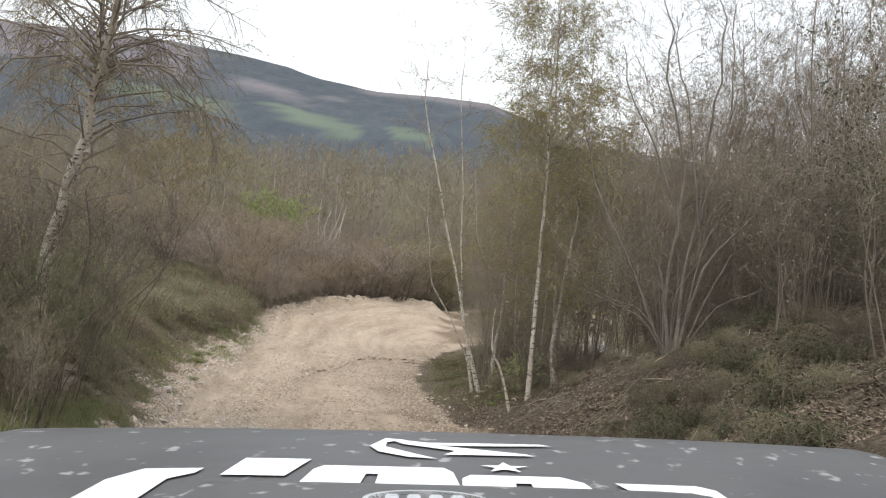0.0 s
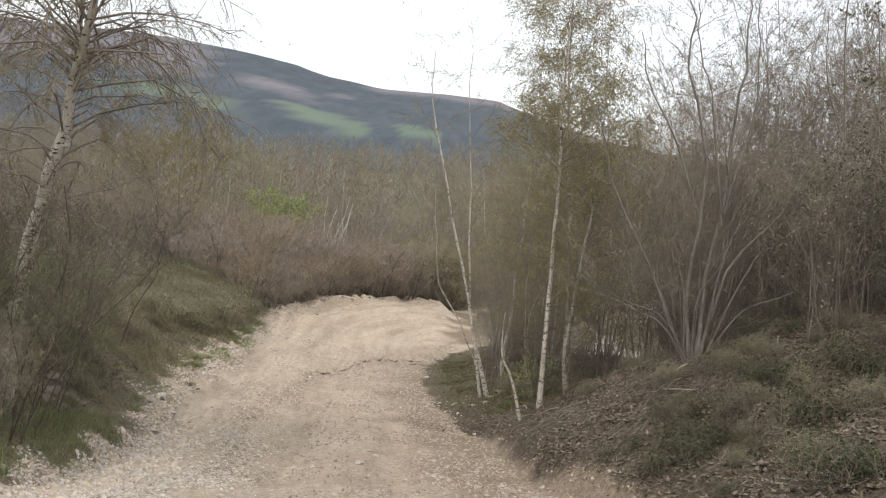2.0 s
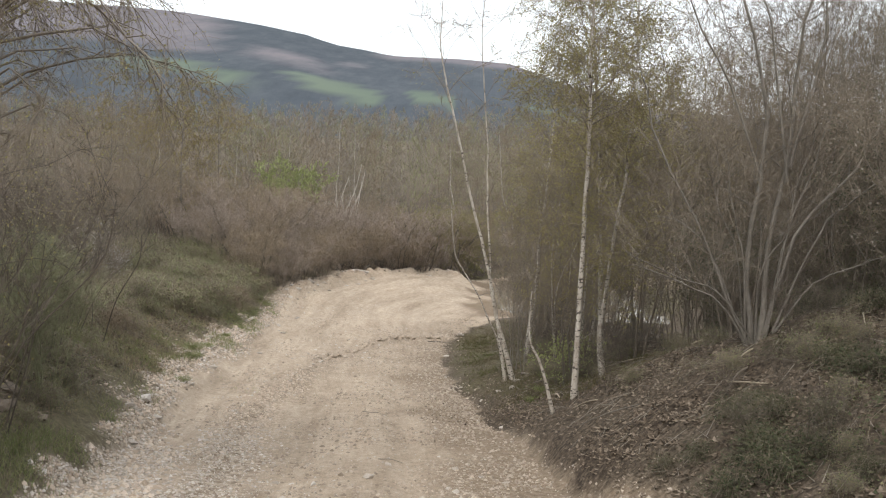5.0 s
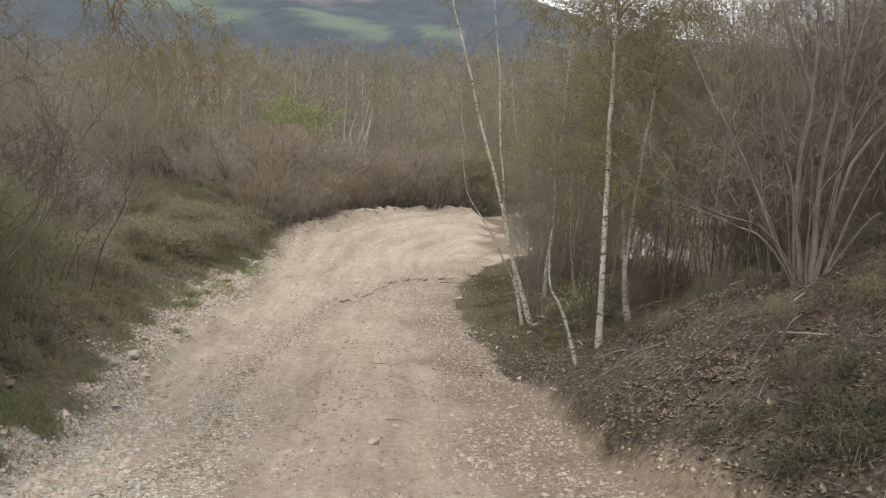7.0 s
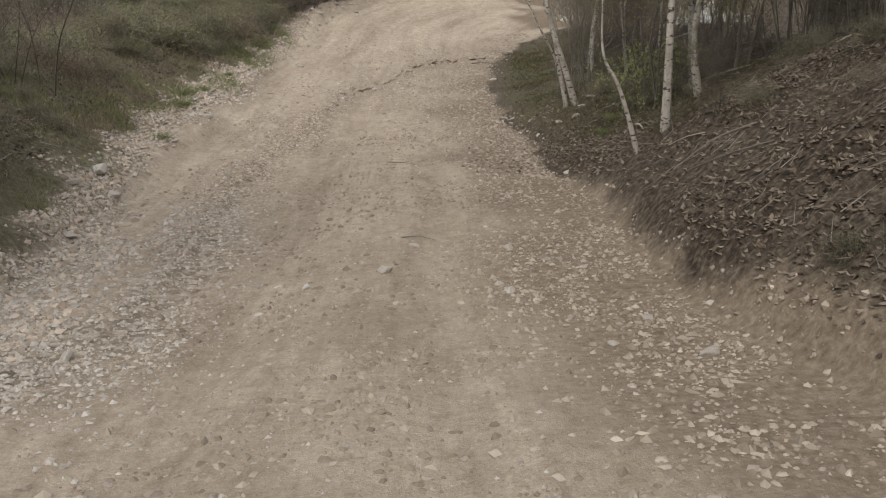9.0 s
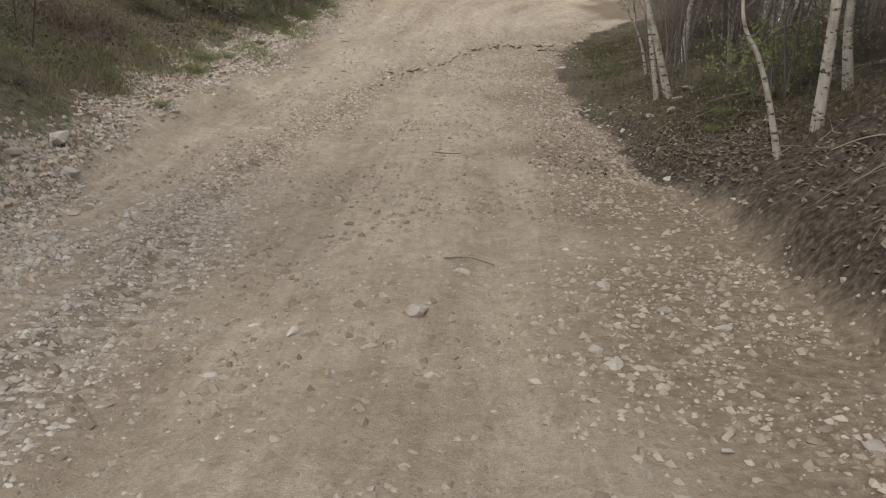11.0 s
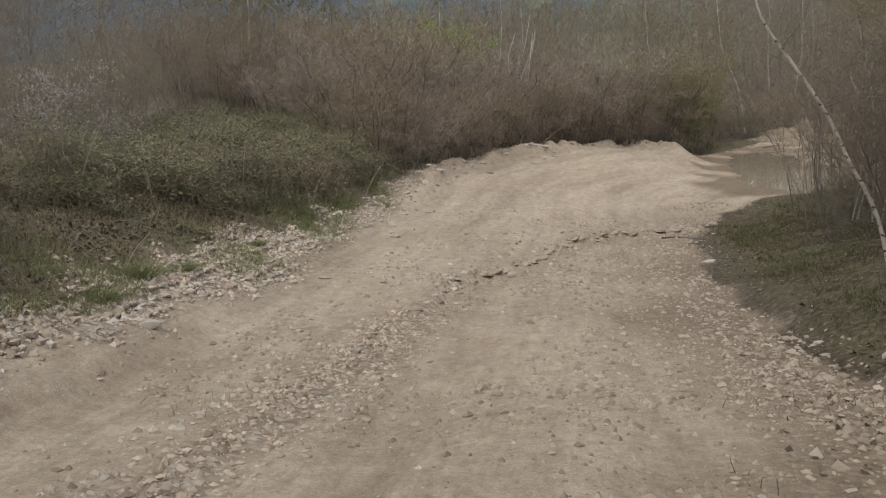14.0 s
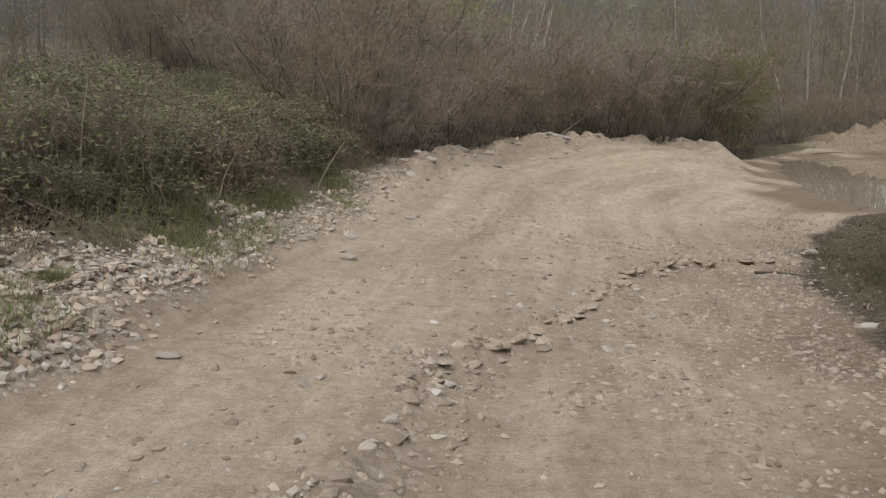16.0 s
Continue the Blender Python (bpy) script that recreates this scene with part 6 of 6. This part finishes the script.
def stone(x, y, size, label="loose pale limestone on the dirt track", group="loose stones", kind=None, turn=None, meshes=stone_meshes, name="stone", category="stone"):
    ob = tagged(new(name, meshes[g.integers(0, len(meshes))] if kind is None else meshes[kind]), label, category, group)
    ob.matrix_basis = pose(x, y, at(x, y) + size * 0.06, g.uniform(-12, 12), g.uniform(-12, 12), g.uniform(0, 360) if turn is None else turn) @ Matrix.Diagonal((size, size, size, 1))


for x, y, s in [(-2.15, 13.71, 0.2), (-0.79, 14.64, 0.17), (0.18, 13.1, 0.2), (-0.96, 13.77, 0.3), (0.82, 13.77, 0.18), (-1.9, 12.89, 0.14), (0.48, 13.98, 0.15), (1.01, 16.97, 0.13),
                (-2.3, 17.12, 0.15), (-1.61, 13.45, 0.17), (0.08, 13.36, 0.16), (0.14, 14.47, 0.17), (-3.24, 18.38, 0.15), (-3.71, 26.87, 0.24), (-3.78, 25.89, 0.17), (-2.81, 28.51, 0.18),
                (-2.64, 28.71, 0.16), (-4.12, 28.21, 0.14), (-0.26, 17.87, 0.15), (-0.91, 26.7, 0.13), (-1.86, 25.54, 0.12), (-0.66, 32.73, 0.2), (1.2, 12.3, 0.2), (1.5, 11.5, 0.24), (0.9, 11.8, 0.16),
                (1.7, 12.6, 0.18), (0.6, 12.2, 0.12), (-2.9, 11.6, 0.22), (-3.3, 11.2, 0.26), (-2.6, 12.1, 0.18)]:
    stone(x, y, s * 0.78)
for x, y, s in [(-5.05, 17.0, 0.42), (-4.68, 16.52, 0.28), (-5.0, 16.2, 0.22), (-5.48, 22.54, 0.3), (-4.48, 14.94, 0.26), (-6.05, 30.64, 0.24), (-5.3, 26.3, 0.2), (-5.85, 24.0, 0.18), (-6.04, 28.69, 0.2), (-6.4, 25.5, 0.25)]:
    stone(x, y, s, "pale limestone block at the verge edge", "verge stones")
for x, y, s in [(-5.5, 13.2, 0.5), (-5.7, 13.8, 0.42), (-5.3, 12.6, 0.35), (-5.6, 12.2, 0.3), (-5.15, 13.6, 0.25), (-5.8, 13.1, 0.4), (-5.1, 11.7, 0.22), (-5.3, 11.0, 0.28)]:
    stone(x, y, s, "brown weathered rock in the bank earth", "bank rocks", meshes=bank_meshes)
for _ in range(90):
    y = g.uniform(21, 34.5)
    x = float(knots(y, STRIP)) + g.normal() * 0.55 - 0.1
    stone(x, y, g.uniform(0.05, 0.17) * (0.7 + 0.5 * g.uniform() ** 2), "tan stone strewn along the eroded ledge", "ledge stones", meshes=crust_meshes[:2] + stone_meshes[3:5])
# plates of dried earth breaking off along the eroded ledge
for y in np.arange(26.8, 35.6, 0.21):
    y = y + g.uniform(-0.08, 0.08)
    x = float(knots(y, STRIP))
    for _ in range(4):
        x -= float(strip(x, y)) - 0.03
    slope = (float(knots(y + 0.3, STRIP)) - float(knots(y - 0.3, STRIP))) / 0.6
    stone(x + g.uniform(-0.05, 0.05), y, g.uniform(0.1, 0.34), "plate of dried earth breaking off the ledge", "ledge plates", None, math.degrees(math.atan2(1, slope)) + g.uniform(-25, 25), crust_meshes, "earth_plate", "earth plate")
stone(-6.6, 41.0, 0.62, "large pale boulder on the spoil bank", "verge stones", 3)
stone(-6.6, 38.4, 0.4, "pale boulder half buried in the spoil", "verge stones", 1)
for x, y, s in [(1.35, 22.6, 0.28), (1.2, 21.7, 0.26), (0.9, 21.7, 0.2), (1.55, 23.0, 0.26), (-0.47, 30.7, 0.3), (-0.35, 26.2, 0.17), (0.55, 21.6, 0.18), (0.1, 24.0, 0.15), (-0.1, 36.6, 0.3), (0.9, 18.4, 0.15)]:
    stone(x, y, s, "pale stone at the foot of the birches", "verge stones")
for _ in range(60):
    y = g.uniform(30, 54)
    x = float(knots(y, EDGE_L)) - g.uniform(-0.2, 1.1)
    stone(x, y, g.uniform(0.08, 0.28), "earthy stone in the spoil bank", "spoil stones")


def gravel(name, n, area, keep, lo, hi, label, seed, mat=STONE):
    """Small stones too many to count, as one object."""
    q = np.random.default_rng(seed)
    p = scatter(n, *area, keep, q)
    k = len(p)
    base = np.array([(0, 0, 1), (0.9, 0, 0.3), (0.28, 0.85, 0.3), (-0.72, 0.53, 0.3), (-0.72, -0.53, 0.3), (0.28, -0.85, 0.3), (0.6, 0.5, -0.6), (-0.3, 0.7, -0.6), (-0.75, 0, -0.6), (-0.2, -0.7, -0.6), (0.6, -0.5, -0.6)])
    fs = np.array([(0, 1, 2), (0, 2, 3), (0, 3, 4), (0, 4, 5), (0, 5, 1), (1, 6, 2), (2, 7, 3), (3, 8, 4), (4, 9, 5), (5, 10, 1), (2, 6, 7), (3, 7, 8), (4, 8, 9), (5, 9, 10), (1, 10, 6)])
    s = lo * (hi / lo) ** (q.uniform(0, 1, k) ** 1.9)
    v = base[None] * q.uniform(0.5, 1.45, (k, 11, 1)) * (s[:, None, None] * 0.5) * np.stack([q.uniform(0.8, 1.2, k), q.uniform(0.6, 0.9, k), q.uniform(0.55, 0.95, k)], 1)[:, None]
    a = q.uniform(0, 6.28, k)
    ca, sa = np.cos(a)[:, None], np.sin(a)[:, None]
    v = np.stack([v[..., 0] * ca - v[..., 1] * sa, v[..., 0] * sa + v[..., 1] * ca, v[..., 2]], -1) + p[:, None] - (s * 0.04)[:, None, None] * np.array([0, 0, 1])
    f = (np.arange(k)[:, None, None] * 11 + fs[None]).reshape(-1, 3)
    tagged(new(name, mesh_from(name, v.reshape(-1, 3), f, mat)), label, "gravel", kind="stuff")


def on_gravel(x, y):
    c = covers(x, y)
    return c["gravel"] ** 1.5 * c["road"]


gravel("verge_gravel", 80000, (-7.2, -3.2, 5, 38), lambda x, y: on_gravel(x, y) * (x < -2.0 - 0.1 * y), 0.018, 0.11, "loose tan stones and earth along the verge", 164, TANSTONE)
gravel("verge_gravel", 75000, (-7.2, -3.2, 5, 38), lambda x, y: on_gravel(x, y) * (x < -2.0 - 0.1 * y), 0.018, 0.1, "loose crushed limestone along the verge", 151)
gravel("track_gravel", 80000, (-4.6, 1.0, 5, 18.5), lambda x, y: (0.55 + 0.4 * smooth(-0.2, 0.3, value_noise(x * 1.1, y * 0.8, 98))) * on_gravel(x, y) * (strip(x, y) < 1.1) * smooth(18.5, 15.5, y), 0.016, 0.07, "strips of loose crushed stone on the track", 152)
gravel("track_gravel", 60000, (-4.6, 1.0, 14, 25), lambda x, y: 0.8 * on_gravel(x, y) * (strip(x, y) < 0.9) * smooth(14, 18, y), 0.016, 0.075, "strips of broken earthy stone on the track", 163, TANSTONE)
gravel("edge_gravel", 26000, (-2.5, 2.9, 7, 25), lambda x, y: (0.6 * on_gravel(x, y) + 0.25 * covers(x, y)["soil"] * covers(x, y)["road"]) * (strip(x, y) > 1.1), 0.018, 0.09, "stony earth at the foot of the bank", 158, CLOD)
gravel("track_gravel", 24000, (-4.4, 2.6, 24, 37), lambda x, y: 0.8 * on_gravel(x, y) + 0.12 * np.exp(-(strip(x, y) / 0.4) ** 2) * (y < 35), 0.016, 0.07, "strips of loose stony earth on the track", 156, CLOD)
def at_foot(x, y):
    return covers(x, y)["road"] * smooth(-1.9, -0.9, x - knots(y, EDGE_R) + 1.2 * value_noise(x * 0.9, y * 0.9, 51)) * smooth(-0.35, 0.35, value_noise(x * 1.6, y * 1.6, 95))


gravel("foot_rubble", 16000, (-0.9, 2.6, 8.5, 24), at_foot, 0.018, 0.075, "broken earthy stones at the bank foot", 160, CLOD)
gravel("foot_rubble", 3000, (-0.9, 2.6, 8.5, 24), at_foot, 0.02, 0.08, "tan broken stones over the brown earth at the bank foot", 161, TANSTONE)
gravel("ledge_clods", 9000, (-4.6, 0.8, 22, 36), lambda x, y: 0.9 * np.exp(-((strip(x, y) - 0.02) / 0.13) ** 2) * smooth(22, 25, y), 0.03, 0.15, "broken clods and slabs along the eroded ledge", 162, CLOD)
gravel("near_pebbles", 42000, (-4.6, 2.4, 8, 22), lambda x, y: 0.7 * covers(x, y)["road"] * smooth(-0.3, 0.35, value_noise(x * 1.3, y * 1.3, 93)), 0.012, 0.085, "small angular stones pressed into the track", 157, CLOD)
gravel("mid_pebbles", 34000, (-5.2, 1.2, 21, 36), lambda x, y: 0.75 * covers(x, y)["road"] * smooth(-0.25, 0.35, value_noise(x * 1.2, y * 1.0, 97)), 0.014, 0.09, "small stones and clods pressed into the track", 165, CLOD)
gravel("scattered_pebbles", 20000, (-5.5, 1.8, 8, 42), lambda x, y: 0.6 * covers(x, y)["road"] * smooth(-0.3, 0.3, value_noise(x, y, 91)), 0.012, 0.055, "scattered small stones on the beaten track", 153)
gravel("earth_clods", 26000, (-5.5, 2.4, 8, 40), lambda x, y: 0.5 * covers(x, y)["road"] * (0.35 + covers(x, y)["soil"]) * smooth(-0.2, 0.3, value_noise(x * 1.4, y * 1.4, 92)), 0.02, 0.07, "dry lumps of earth on the track", 155, CLOD)
gravel("spoil_gravel", 16000, (-8, 12, 34, 64), lambda x, y: smooth(0.05, 0.35, outside(x, y)[0]) * covers(x, y)["road"], 0.03, 0.2, "earth clods and stones in the spoil heaps", 154, CLOD)
gravel("verge_edge_gravel", 26000, (-2.6, 3.0, 19, 41), lambda x, y: 0.75 * np.exp(-((x - knots(y, EDGE_R) + 0.3 + 0.7 * value_noise(x * 0.5, y * 0.5, 94)) / 0.38) ** 2), 0.02, 0.12, "ribbon of loose stony earth along the birch verge", 159, CLOD)
